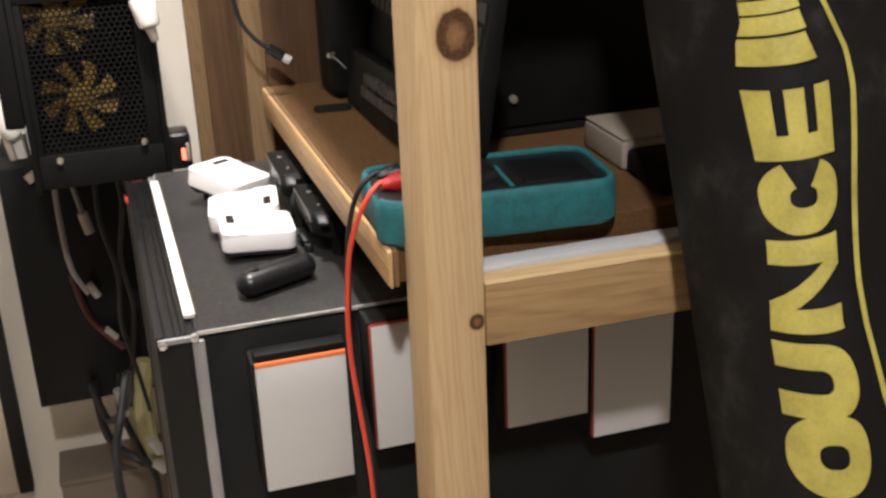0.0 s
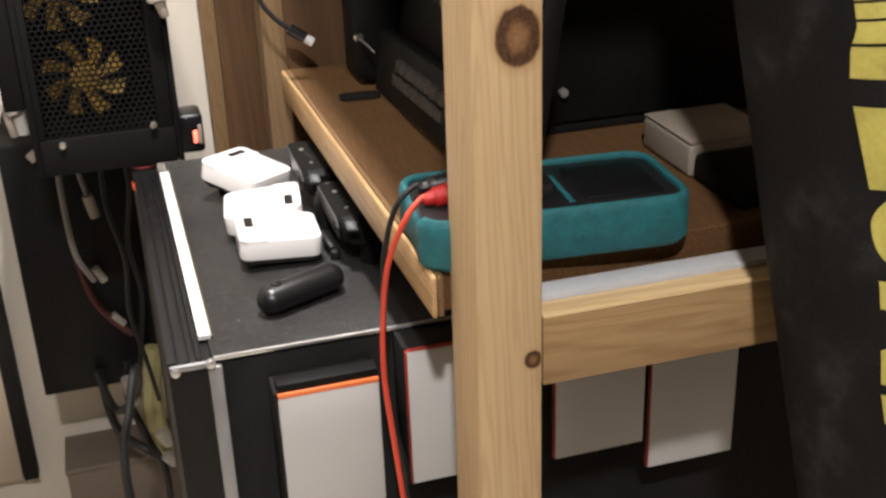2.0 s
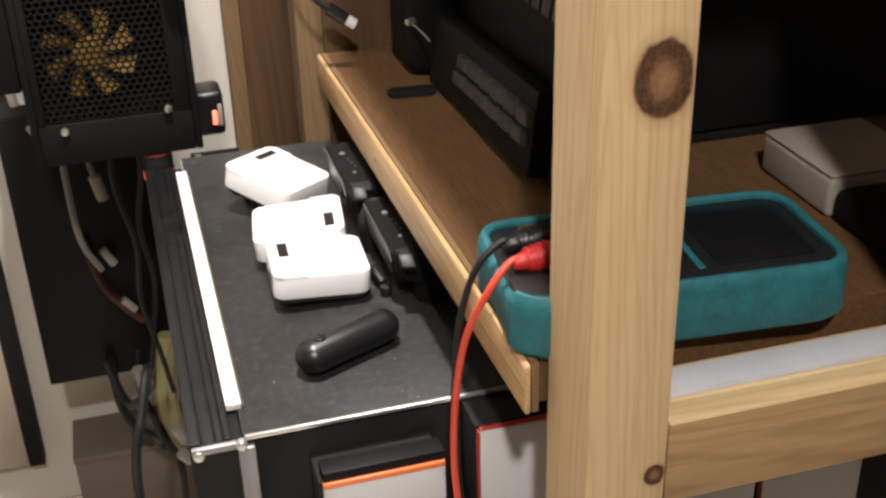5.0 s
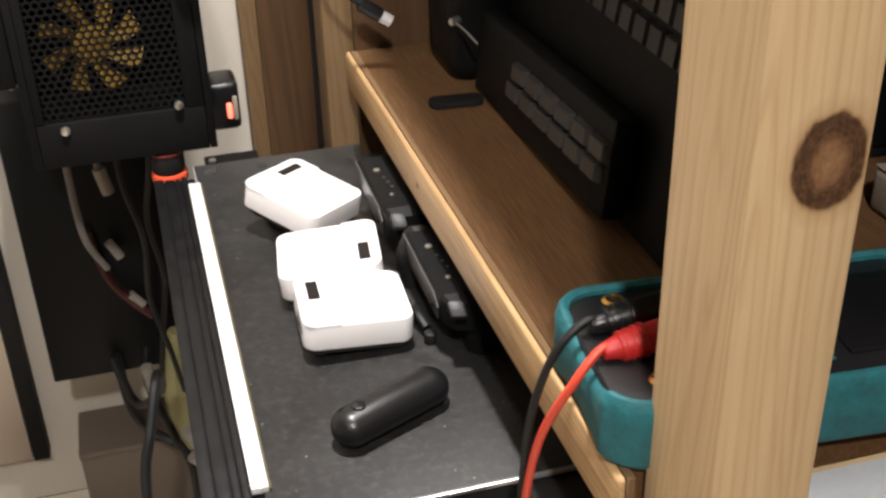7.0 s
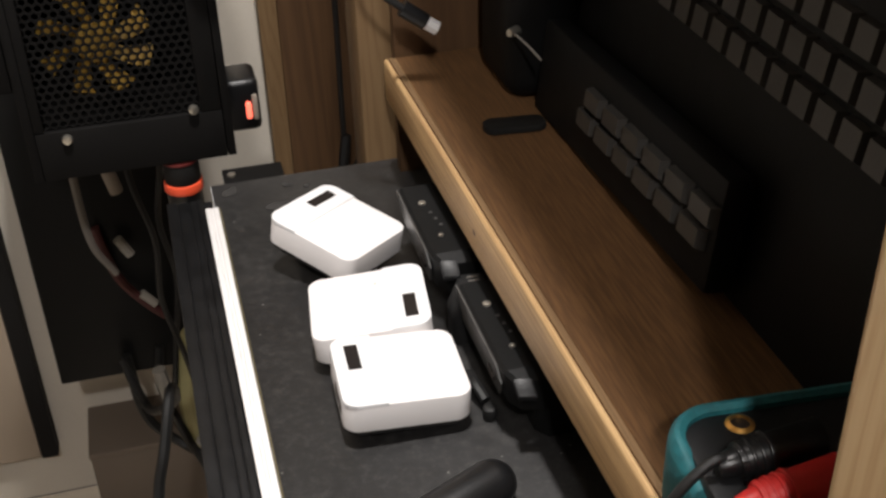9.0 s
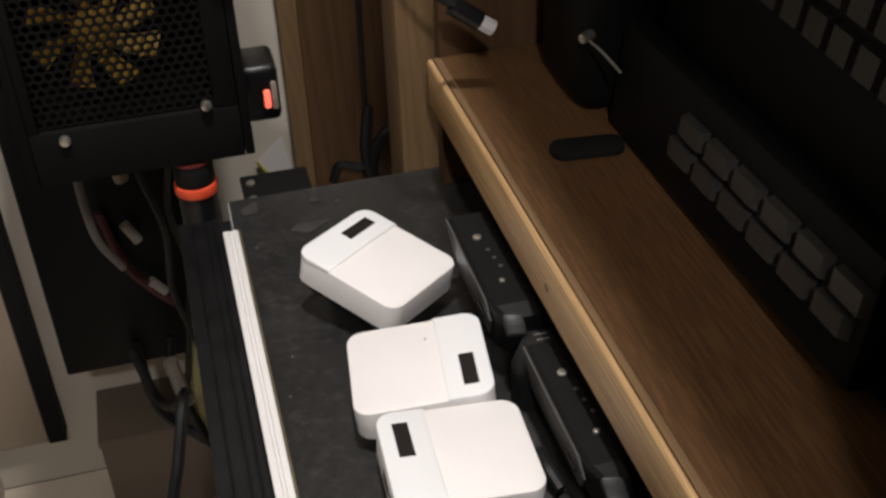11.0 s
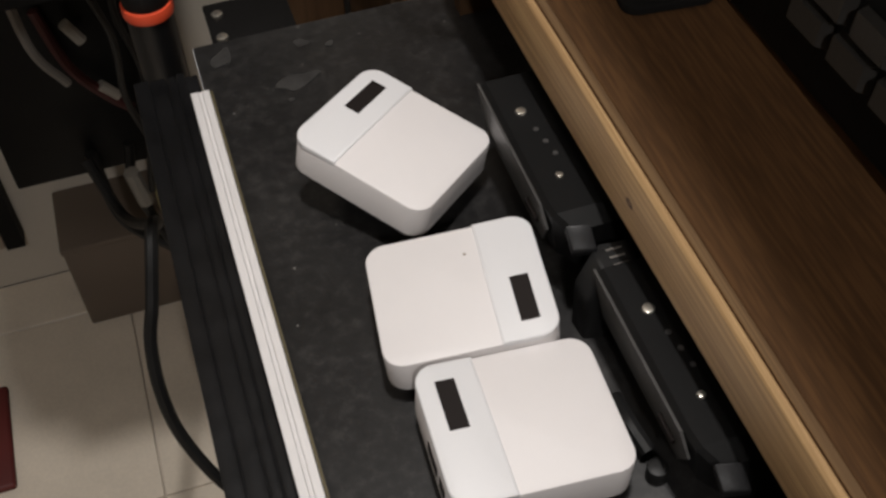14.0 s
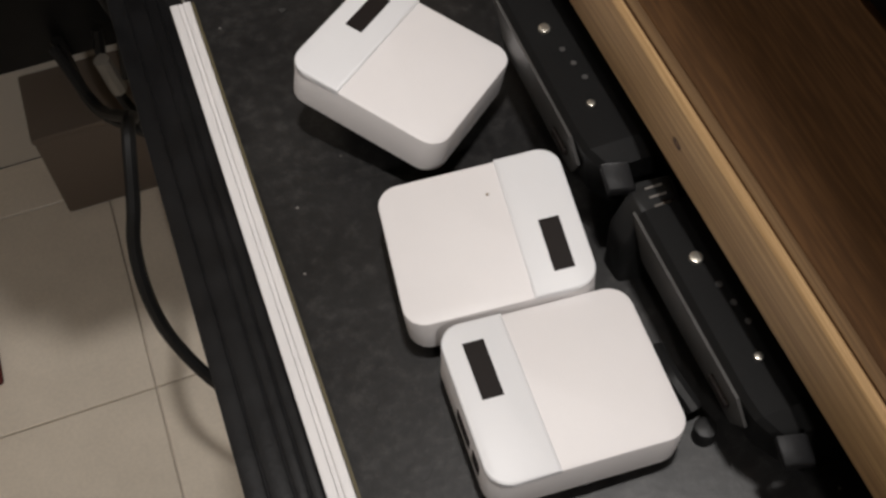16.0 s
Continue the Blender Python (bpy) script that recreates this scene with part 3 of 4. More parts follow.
lb = slab([([(0.1700, 1.0935), (0.1765, 1.0920), (0.1915, 1.0925), (0.1935, 1.1075), (0.1780, 1.1100), (0.1690, 1.1040)], CASE_Z),
           ([(0.1700, 1.0935), (0.1765, 1.0920), (0.1915, 1.0925), (0.1935, 1.1075), (0.1780, 1.1100), (0.1690, 1.1040)], CASE_Z + 0.026),
           ([(0.1760, 1.0945), (0.1790, 1.0935), (0.1912, 1.0930), (0.1930, 1.1070), (0.1800, 1.1085), (0.1760, 1.1050)], CASE_Z + 0.0405)])
bmesh.ops.bevel(lb, geom=lb.edges[:], offset=0.0008, segments=1, affect="EDGES")
part("body", lb, BLACK_RUBBER, lug)
for k in range(3):
    part("groove", box(0.1815, 0.1880, 1.0955 + 0.0040 * k, 1.0963 + 0.0040 * k, CASE_Z + 0.0403, CASE_Z + 0.0409), GREY_CABLE, lug)
lever = thing("black_lever", "small curved black lever beside a white gadget", "lever", (0.17, 1.03, CASE_Z))
part("arm", tube([(0.170, 1.060, CASE_Z + 0.004), (0.1685, 1.045, CASE_Z + 0.010), (0.1715, 1.033, CASE_Z + 0.006)], 0.0032), BLACK_RUBBER, lever)
part("tip", cylinder((0.1715, 1.0250, CASE_Z), (0.1715, 1.0250, CASE_Z + 0.008), 0.0042, bevel=0.001), BLACK_RUBBER, lever)


# white cards hung on the front of the case
def front_panel(x0, x1, z0, z1, y, mat, label, edge):
    g = thing("card_holder", label, "card holder", ((x0 + x1) / 2, y + 0.03, z0), group="card holders on the case front")
    part("plate", box(x0, x1, y, y + 0.004, z0, z1, 0.0008), WHITE_PANEL, g)
    part("backing", box(x0 - 0.0025, x1 - 0.001, y + 0.0042, 0.8885, z0 + 0.002, z1 + 0.0025, 0.0008), BLACK_MATT, g)
    if edge == "top":
        part("edge_band", box(x0, x1, y - 0.0005, y + 0.006, z1 + 0.0001, z1 + 0.0042, 0.0006), mat, g, "glowing orange-red top edge")
        part("cap", box(x0, x1, y + 0.001, y + 0.016, z1 + 0.0043, z1 + 0.011, 0.001), BLACK_METAL, g)
    else:
        part("edge_band", box(x0 - 0.0015, x0 - 0.0002, y + 0.0005, y + 0.005, z0, z1, 0.0004), mat, g, "thin red edge")
        part("edge_band", box(x0, x1, y + 0.0005, y + 0.005, z1 + 0.0002, z1 + 0.0014, 0.0004), mat, g, "thin red edge")


front_panel(0.0895, 0.1655, 0.770, 0.8885, 0.852, ORANGE_EDGE, "white upright card holder with an orange top edge", "top")
front_panel(0.1885, 0.2650, 0.790, 0.9080, 0.852, RED_EDGE, "light grey upright card holder with thin red edge", "side")
front_panel(0.3085, 0.3865, 0.785, 0.9030, 0.852, RED_EDGE, "light grey upright card holder with thin red edge", "side")
front_panel(0.3930, 0.4710, 0.757, 0.8750, 0.852, RED_EDGE, "light grey upright card holder hanging lower", "side")


# ---------------------------------------------------------------- multimeter on the shelf
meter = thing("multimeter", "black multimeter in a teal rubber holster on the shelf", "multimeter", turn=pose(0.2805, 0.8135, SHELF_TOP, 0, 0, -4.5))
W, D, H = 0.190, 0.098, 0.0365
holster = bmesh.new()


def holster_ring(inset, r, z, dip):
    """One ring of the holster wall; the lead end dips between its two corners, the corners bulge."""
    out = rounded_outline(W - 2 * inset, D - 2 * inset, r, 8)
    ring, n = [], 10
    for k, (x, y) in enumerate(out):
        ring.append((x, y))
        if k == 17:
            x2, y2 = out[18]
            ring += [(x + (x2 - x) * m / n, y + (y2 - y) * m / n) for m in range(1, n)]
    pts = []
    for x, y in ring:
        s = max(0.0, 1 - (abs(y + 0.004) / 0.030) ** 4) if x < -W / 2 + 0.02 + inset else 0.0
        pts.append(holster.verts.new((x + 0.0025 * s, y, z - dip * s)))
    return pts


rings = [holster_ring(*q) for q in ((0.003, 0.018, 0.0, 0.0), (0.0, 0.020, 0.004, 0.0), (0.0, 0.020, H - 0.007, 0.006), (0.0006, 0.0198, H - 0.003, 0.008), (0.0022, 0.0185, H - 0.0004, 0.009),
                                    (0.0040, 0.0165, H, 0.009), (0.0062, 0.0150, H - 0.0016, 0.008), (0.0064, 0.0148, H - 0.010, 0.004))]
for a, c in zip(rings, rings[1:]):
    for k in range(len(a)):
        holster.faces.new((a[k], a[(k + 1) % len(a)], c[(k + 1) % len(a)], c[k]))
holster.faces.new(rings[0][::-1]), holster.faces.new(rings[-1])
part("holster", holster, TEAL, meter, "teal rubber holster", local=True)
part("front_plate", soft_slab(W - 0.0120, D - 0.0120, H - 0.0105, H - 0.0035, 0.0150, 0.001), METER_BLACK, meter, local=True)
part("display_frame", box(0.022, 0.078, -0.030, 0.030, H - 0.0035, H - 0.0015, 0.001), BLACK_PLASTIC, meter, local=True)
part("dial", cylinder((-0.012, 0, H - 0.0036), (-0.012, 0, H + 0.004), 0.021, 0.018, n=28, bevel=0.001), METER_BLACK, meter, local=True)
part("stand_edge", box(0.010, 0.014, -0.032, 0.020, H - 0.0034, H - 0.0022, 0.0005), TEAL, meter, local=True)
for y, used in ((0.0355, False), (0.009, True), (-0.010, True), (-0.029, False)):
    if not used:
        ring = bmesh.new()
        for k in range(20):
            a0, a1 = 2 * math.pi * k / 20, 2 * math.pi * (k + 1) / 20
            q = [ring.verts.new((-0.065 + r * math.cos(a), y + r * math.sin(a), z)) for a, r, z in
                 ((a0, 0.0058, H - 0.0030), (a1, 0.0058, H - 0.0030), (a1, 0.0040, H - 0.0018), (a0, 0.0040, H - 0.0018))]
            ring.faces.new(q)
            w = [ring.verts.new((-0.065 + 0.0040 * math.cos(a), y + 0.0040 * math.sin(a), z)) for a, z in ((a0, H - 0.0018), (a1, H - 0.0018), (a1, H - 0.0034), (a0, H - 0.0034))]
            ring.faces.new(w)
        bmesh.ops.remove_doubles(ring, verts=ring.verts, dist=1e-6)
        part("jack", ring, BRASS, meter, "orange-brass input socket", local=True)


def lead(name, label, mat, plug_mat, head, route, r=0.0021):
    g = thing(name, label, "test lead", head[0])
    p, q = Vector(head[0]), Vector(head[1])
    d = q - p
    pl = cylinder(p, q, 0.0074, 0.0068, n=16, bevel=0.0008)
    shell = part("plug", pl, plug_mat, g)
    for k in range(4):
        c = p + d * (0.62 + 0.1 * k)
        part("grip_ring", cylinder(c, c + d * 0.05, 0.0082 - 0.0003 * k, n=16, bevel=0.0006), plug_mat, shell)
    part("strain_relief", cylinder(q - d * 0.02, q + d * 0.22, 0.0058, 0.0038, n=14, bevel=0.0005), plug_mat, shell)
    part("cable", tube([tuple(q)] + route, r, 10, 10), mat, g)


lead("red_test_lead", "orange-red test lead plugged into the multimeter, hanging down", RED_LEAD, RED_PLUG,
     ((0.2360, 0.8130, 1.0495), (0.2020, 0.8110, 1.0465)),
     [(0.1930, 0.8100, 1.0475), (0.1800, 0.8080, 1.0330), (0.1700, 0.8180, 1.000), (0.1660, 0.8270, 0.955), (0.1650, 0.8300, 0.905),
      (0.1685, 0.8260, 0.850), (0.1730, 0.8220, 0.790), (0.1740, 0.8200, 0.730), (0.1730, 0.8200, 0.600), (0.1750, 0.8200, 0.30), (0.182, 0.810, 0.02)])
lead("black_test_lead", "black test lead plugged into the multimeter, hanging down", BLACK_RUBBER, BLACK_PLASTIC,
     ((0.2380, 0.8320, 1.0495), (0.2040, 0.8310, 1.0465)),
     [(0.1950, 0.8310, 1.0490), (0.1800, 0.8300, 1.0350), (0.1720, 0.8360, 1.000), (0.1700, 0.8420, 0.955), (0.1700, 0.8450, 0.905),
      (0.1740, 0.8420, 0.850), (0.1800, 0.8390, 0.790), (0.1820, 0.8380, 0.600), (0.1840, 0.8380, 0.30), (0.190, 0.838, 0.02)])


# ---------------------------------------------------------------- dark things on the shelf
# Added black block; the back of the shelf is only known as dark.
back_fill = thing("dark_block", "added black block filling the dark back of the shelf", "equipment", (0.5, 1.1, SHELF_TOP))
part("body", box(0.345, 0.760, 1.004, 1.280, SHELF_TOP, 1.36, 0.006), BLACK_MATT, back_fill)
part("front_plate", box(0.350, 0.755, 1.000, 1.0038, SHELF_TOP + 0.012, 1.352, 0.001), BLACK_METAL, back_fill)
part("knob", cylinder((0.3720, 0.9998, 1.048), (0.3720, 0.993, 1.048), 0.004, n=16, bevel=0.001), GREY_CABLE, back_fill, "small dull knob")

key_box = box(-0.0050, 0.0, -0.0082, 0.0082, -0.0080, 0.0080)
for v in key_box.verts:
    if v.co.x < -0.004:
        v.co.y, v.co.z = v.co.y * 0.84, v.co.z * 0.82 + 0.0006
key_mesh = bpy.data.meshes.new("key")
bmesh.ops.recalc_face_normals(key_box, faces=key_box.faces)
key_box.to_mesh(key_mesh)
key_box.free()
key_mesh.materials.append(KEY_GREY)


def keyboard(turn, label, length, height, rows, cols, z_first, y_first, along=0.0192, up=0.0192):
    """A keyboard standing on its long edge: local -x is the keyed face, -y runs towards the front of the shelf."""
    g = thing("keyboard", label, "keyboard", turn=turn, group="keyboards on the shelf")
    part("body", box(0.0, 0.016, -length, 0.0, 0.0, height, 0.003), BLACK_METAL, g, local=True)
    for row in range(rows):
        for col in range(cols):
            y = y_first - along * col - 0.25 * along * (row % 3)
            if y < 0.009 - length:
                continue
            key = new("key", key_mesh)
            key.parent = g
            key.matrix_basis = pose(-0.0004, y, z_first + up * row) @ Matrix.Diagonal((1.0, along / 0.0192, up / 0.0192, 1.0))


keyboard(pose(0.2570, 1.205, SHELF_TOP) @ pose(0, 0, 0, -3.0, 0, 0) @ pose(0, 0, 0, 0, 8, 0), "compact black keyboard standing on its edge",
         0.244, 0.060, 2, 6, 0.0265, -0.0915, 0.0270, 0.0140)
keyboard(pose(0.2760, 1.205, SHELF_TOP) @ pose(0, 0, 0, 0, 9, 0), "black computer keyboard standing on its long edge behind another",
         0.350, 0.172, 3, 18, 0.113, -0.020)
# Added black block, filling an unidentified dark area by the rear post.
corner_fill = thing("corner_block", "added black block filling the dark area by the rear post", "pouch", (0.29, 1.25, SHELF_TOP))
part("body", box(0.2430, 0.342, 1.212, 1.284, SHELF_TOP, 1.25, 0.014, 4), BLACK_METAL, corner_fill)
part("upper_block", box(0.2420, 0.343, 1.211, 1.285, 1.2502, 1.33, 0.012, 4), BLACK_METAL, corner_fill)
part("seam", box(0.2412, 0.2428, 1.222, 1.274, 1.2440, 1.2480, 0.0006, 1), BLACK_PLASTIC, corner_fill)

strap = thing("black_strap", "black fabric strap end lying on the shelf", "strap", (0.23, 1.185, SHELF_TOP))
part("band", soft_slab(0.040, 0.017, 0, 0.0045, 0.007, 0.0008), BLACK_MATT, strap, local=True)
strap.matrix_world = pose(0.236, 1.180, SHELF_TOP, 0, 0, -6)
stud = thing("bright_knob", "small bright metal knob on the dark block", "knob", (0.245, 1.19, 1.06))
part("shaft_wire", tube([(0.2440, 1.2080, 1.060), (0.2490, 1.1950, 1.0560), (0.2540, 1.1830, 1.0500)], 0.0008, 6), GREY_CABLE, stud)
part("stud", cylinder((0.2480, 1.2110, 1.060), (0.2405, 1.2063, 1.0605), 0.0034, 0.0026, n=14, bevel=0.001), STEEL, stud)

usb = thing("usb_cable", "black cable with a pale metal plug hanging by the post", "cable", (0.206, 1.262, 1.05))
part("cable", tube([(0.150, 1.285, 1.16), (0.158, 1.275, 1.10), (0.172, 1.268, 1.075), (0.190, 1.264, 1.060)], 0.0025), BLACK_RUBBER, usb)
part("plug", tube([(0.186, 1.265, 1.063), (0.2010, 1.2625, 1.0520)], 0.0058, 10), BLACK_PLASTIC, usb)
part("tip", cylinder((0.2010, 1.2625, 1.0520), (0.2085, 1.2615, 1.0470), 0.0048, n=8), ALU_WHITE, usb, "pale metal plug tip")

gb = thing("grey_box", "small light grey plastic box on the shelf", "box", (0.45, 0.94, SHELF_TOP))
part("body", box(0.424, 0.500, 0.868, 0.950, SHELF_TOP, 1.035, 0.004, 3), GREY_BOX, gb)
part("lid", box(0.4245, 0.4995, 0.8685, 0.9495, 1.0352, 1.0372, 0.001), GREY_BOX, gb)
bx = thing("black_adapter", "black power adapter on the shelf beside the multimeter", "adapter", (0.42, 0.86, SHELF_TOP))
part("body", box(0.425, 0.505, 0.795, 0.866, SHELF_TOP, 1.031, 0.006, 3), BLACK_MATT, bx)


# ---------------------------------------------------------------- black bag with yellow print
def bag_point(u, v, out=0.0):
    """u: across the bag in metres from its middle line, v: height. Front of a flat bulging bag that leans."""
    hw, hd = (0.0525 if u < 0 else 0.150), 0.100
    s = max(-1.0, min(1.0, u / hw))
    cx = 0.4255 - 0.045 * (v - 1.03)
    y = 0.664 - (hd + out) * math.sqrt(max(0.0, 1 - s * s)) - 0.33 * min(0.25, 1.03 - v)
    y += 0.0030 * math.sin(v * 31 + u * 24) * (1 - s * s)
    return Vector((cx + u, y, v))


bag = thing("black_bag", "black nylon bag with bold yellow lettering, standing upright", "bag", (0.6, 0.62, 0))
bb = bmesh.new()
NU, NV = 40, 90
loops = []
for j in range(NV + 1):
    v = 1.38 * j / NV
    ring = []
    for i in range(NU):
        a = 2 * math.pi * i / NU
        u = -math.cos(a)
        u *= 0.0525 if u < 0 else 0.150
        p = bag_point(u, v)
        if math.sin(a) < 0:
            mid = 0.664 - 0.33 * min(0.25, 1.03 - v)
            p.y = mid + 0.45 * (mid - p.y)
        ring.append(bb.verts.new(p))
    loops.append(ring)
for a, c in zip(loops, loops[1:]):
    for k in range(NU):
        bb.faces.new((a[k], a[(k + 1) % NU], c[(k + 1) % NU], c[k]))
bb.faces.new(loops[0][::-1]), bb.faces.new(loops[-1])
part("fabric", bb, NYLON, bag)


def along(v, stops):
    """Straight interpolation through (v, value) stops in rising order."""
    for (v0, a), (v1, b) in zip(stops, stops[1:]):
        if v <= v1:
            return a + (b - a) * max(0.0, (v - v0) / (v1 - v0))
    return stops[-1][1]


PRINT_LEFT = ((0.913, -0.0377), (0.941, -0.0370), (0.993, -0.0375), (1.051, -0.0336), (1.0854, -0.0337), (1.0993, -0.0326), (1.1397, -0.0349), (1.1544, -0.0357), (1.174, -0.0345), (1.186, -0.0319))
PRINT_RIGHT = ((0.915, 0.0042), (0.9635, 0.0021), (1.0018, -0.0018), (1.055, 0.0050), (1.07, 0.0085), (1.0889, 0.0100), (1.1055, 0.0099), (1.1499, 0.0111), (1.1647, 0.0077), (1.18, 0.0036), (1.192, 0.0017))


def printed(cells, fitted=True):
    """Patches of print: each a list of rows of (u, v), laid just above the fabric and following its pull."""
    b = bmesh.new()

    def place(u, v):
        if fitted:
            k = (u - UL) / (UR - UL)
            lo, hi = along(v, PRINT_LEFT), along(v, PRINT_RIGHT)
            u, v = lo + (hi - lo) * k, v + 0.0075 * (k - 0.5)
        return bag_point(u, v, 0.0016)

    for rows in cells:
        grid = [[b.verts.new(place(u, v)) for u, v in r] for r in rows]
        for r0, r1 in zip(grid, grid[1:]):
            for k in range(len(r0) - 1):
                b.faces.new((r0[k], r0[k + 1], r1[k + 1], r1[k]))
    return b


def quad(a, b, c, d, n=6):
    """A patch between two edges a-b and d-c."""
    rows = []
    for i in range(n + 1):
        s = i / n
        p = (a[0] + (d[0] - a[0]) * s, a[1] + (d[1] - a[1]) * s)
        q = (b[0] + (c[0] - b[0]) * s, b[1] + (c[1] - b[1]) * s)
        rows.append([(p[0] + (q[0] - p[0]) * k / n, p[1] + (q[1] - p[1]) * k / n) for k in range(n + 1)])
    return rows


def arc(cx, cy, ax, ay, bx_, by_, a0, a1, n=30, power=0.8):
    rows = []
    for i in range(n + 1):
        a = radians(a0 + (a1 - a0) * i / n)
        c, s = math.cos(a), math.sin(a)
        c, s = math.copysign(abs(c) ** power, c), math.copysign(abs(s) ** power, s)
        rows.append([(cx + (ax + (bx_ - ax) * k / 3) * c, cy + (ay + (by_ - ay) * k / 3) * s) for k in range(4)])
    return rows


# the lettering runs upwards; each letter's top points to the bag's left edge
UL, UR = -0.0355, 0.0092
UM, HWID = (UL + UR) / 2, (UR - UL) / 2


def letter(name, v0, v1):
    vm, hh = (v0 + v1) / 2, (v1 - v0) / 2
    t = 0.0150
    if name == "O":
        cells = [arc(UM, vm, HWID, hh, HWID * 0.36, hh * 0.30, 0, 360, 44)]
    elif name == "C":
        cells = [arc(UM, vm, HWID, hh, HWID * 0.36, hh * 0.28, 116, 424, 44)]
    elif name == "U":
        cells = [arc(UR - 0.026, vm, 0.026, hh, 0.0085, hh * 0.32, -90, 90, 24), quad((UL, v0), (UR - 0.026, v0), (UR - 0.026, vm - hh * 0.32), (UL, vm - hh * 0.32)),
                 quad((UL, vm + hh * 0.32), (UR - 0.026, vm + hh * 0.32), (UR - 0.026, v1), (UL, v1))]
    elif name == "N":
        cells = [quad((UL, v0), (UR, v0), (UR, v0 + t), (UL, v0 + t)), quad((UL, v1 - t), (UR, v1 - t), (UR, v1), (UL, v1)),
                 quad((UL, v0 + 0.4 * t), (UL, v0 + t + 0.004), (UR, v1 - 0.4 * t), (UR, v1 - t - 0.004))]
    else:
        cells = [quad((UL, v0), (UR, v0), (UR, v0 + t), (UL, v0 + t))]
        for a, b in ((UL, UL + 0.0112), (UM - 0.0052, UM + 0.0056), (UR - 0.0104, UR)):
            cells.append(quad((a, v0 + t), (b, v0 + t), (b, v1), (a, v1)))
    part("printed_letter", printed(cells), YELLOW, bag, "yellow printed letter " + name, smooth=True)


for name, v0, v1 in (("O", 0.8935, 0.9472), ("U", 0.9445, 0.9917), ("N", 0.9975, 1.0543), ("C", 1.0570, 1.1022), ("E", 1.1024, 1.1450)):
    letter(name, v0, v1)
for v0, v1 in ((1.1594, 1.1758), (1.1776, 1.1888), (1.1902, 1.1980), (1.1994, 1.2060)):
    part("printed_stripe", printed([quad((UL, v0), (UR - 0.004, v0), (UR - 0.006, v1), (UL, v1))]), YELLOW, bag, "yellow printed stripe")
line_rows = []
for i in range(61):
    v = 0.84 + 0.37 * i / 60
    u = along(v, ((0.84, 0.042), (0.9548, 0.0184), (1.0, 0.0135), (1.026, 0.0136), (1.093, 0.0210), (1.145, 0.0268), (1.165, 0.0255), (1.1946, 0.0145), (1.21, 0.008)))
    line_rows.append([(u, v), (u + 0.0042, v)])
part("printed_line", printed([line_rows], False), YELLOW, bag, "thin yellow printed border line")


# ---------------------------------------------------------------- computer and clutter behind
desk = thing("wall_shelf", "black shelf board on the wall carrying the computer", "shelf", (0, 1.75, 0.85))
part("board", box(-0.092, 0.055, 1.530, 2.0595, 0.850, 0.868, 0.002), BLACK_METAL, desk)
for x in (-0.10, 0.04):
    part("bracket", box(x - 0.006, x + 0.006, 1.70, 2.0595, 0.79, 0.8478, 0.001), BLACK_METAL, desk)

PCY = 1.470
pc = thing("computer", "black computer with perforated rear and yellow fans", "computer", (0, 1.7, 0.868))
part("side_panel", box(-0.090, -0.0822, PCY, 1.76, 0.868, 1.125, 0.001), PC_BLACK, pc)
# Added block, filling an unidentified dark area beside the computer top.
part("dark_filler", box(-0.114, -0.0905, PCY, 1.60, 0.950, 1.125, 0.003), PC_BLACK, pc)
part("side_panel", box(0.072, 0.079, PCY, 1.76, 0.868, 1.125, 0.001), PC_BLACK, pc)
part("bottom_panel", box(-0.082, 0.0715, PCY, 1.76, 0.868, 0.912, 0.001), PC_BLACK, pc)
part("top_panel", box(-0.082, 0.0715, PCY, 1.76, 1.10, 1.125, 0.001), PC_BLACK, pc)
part("back_panel", box(-0.082, 0.0715, 1.73, 1.76, 0.9125, 1.0995), PC_BLACK, pc)
part("upright", box(0.054, 0.0715, PCY, 1.50, 0.9125, 1.0995, 0.001), PC_BLACK, pc)
part("upright", box(-0.082, -0.074, PCY, 1.50, 0.9125, 1.0995, 0.001), PC_BLACK, pc)


def grille(x0, x1, z0, z1, y, pitch=0.0072, hole=0.72):
    """A punched sheet: a ring of metal round each hexagonal hole."""
    verts, faces = [], []
    rows = int((z1 - z0) / (pitch * 0.866))
    cols = int((x1 - x0) / pitch)
    for r in range(rows):
        for c in range(cols):
            cx = x0 + (c + 0.5 + 0.5 * (r % 2)) * pitch
            cz = z0 + (r + 0.5) * pitch * 0.866
            base = len(verts)
            for rad, yy in ((0.5774 * pitch * 1.01, y), (0.5774 * pitch * hole, y), (0.5774 * pitch * hole, y + 0.0012)):
                for k in range(6):
                    a = radians(30 + 60 * k)
                    verts.append((cx + rad * math.cos(a), yy, cz + rad * math.sin(a)))
            for k in range(6):
                n = (k + 1) % 6
                faces.append((base + k, base + n, base + 6 + n, base + 6 + k))
                faces.append((base + 6 + k, base + 6 + n, base + 12 + n, base + 12 + k))
    me = bpy.data.meshes.new("tmp")
    me.from_pydata(verts, [], faces)
    b = bmesh.new()
    b.from_mesh(me)
    bpy.data.meshes.remove(me)
    return b


part("grille", grille(-0.076, 0.056, 0.914, 1.098, PCY + 0.004), PC_BLACK, pc, "black hexagonal punched grille", smooth=False)


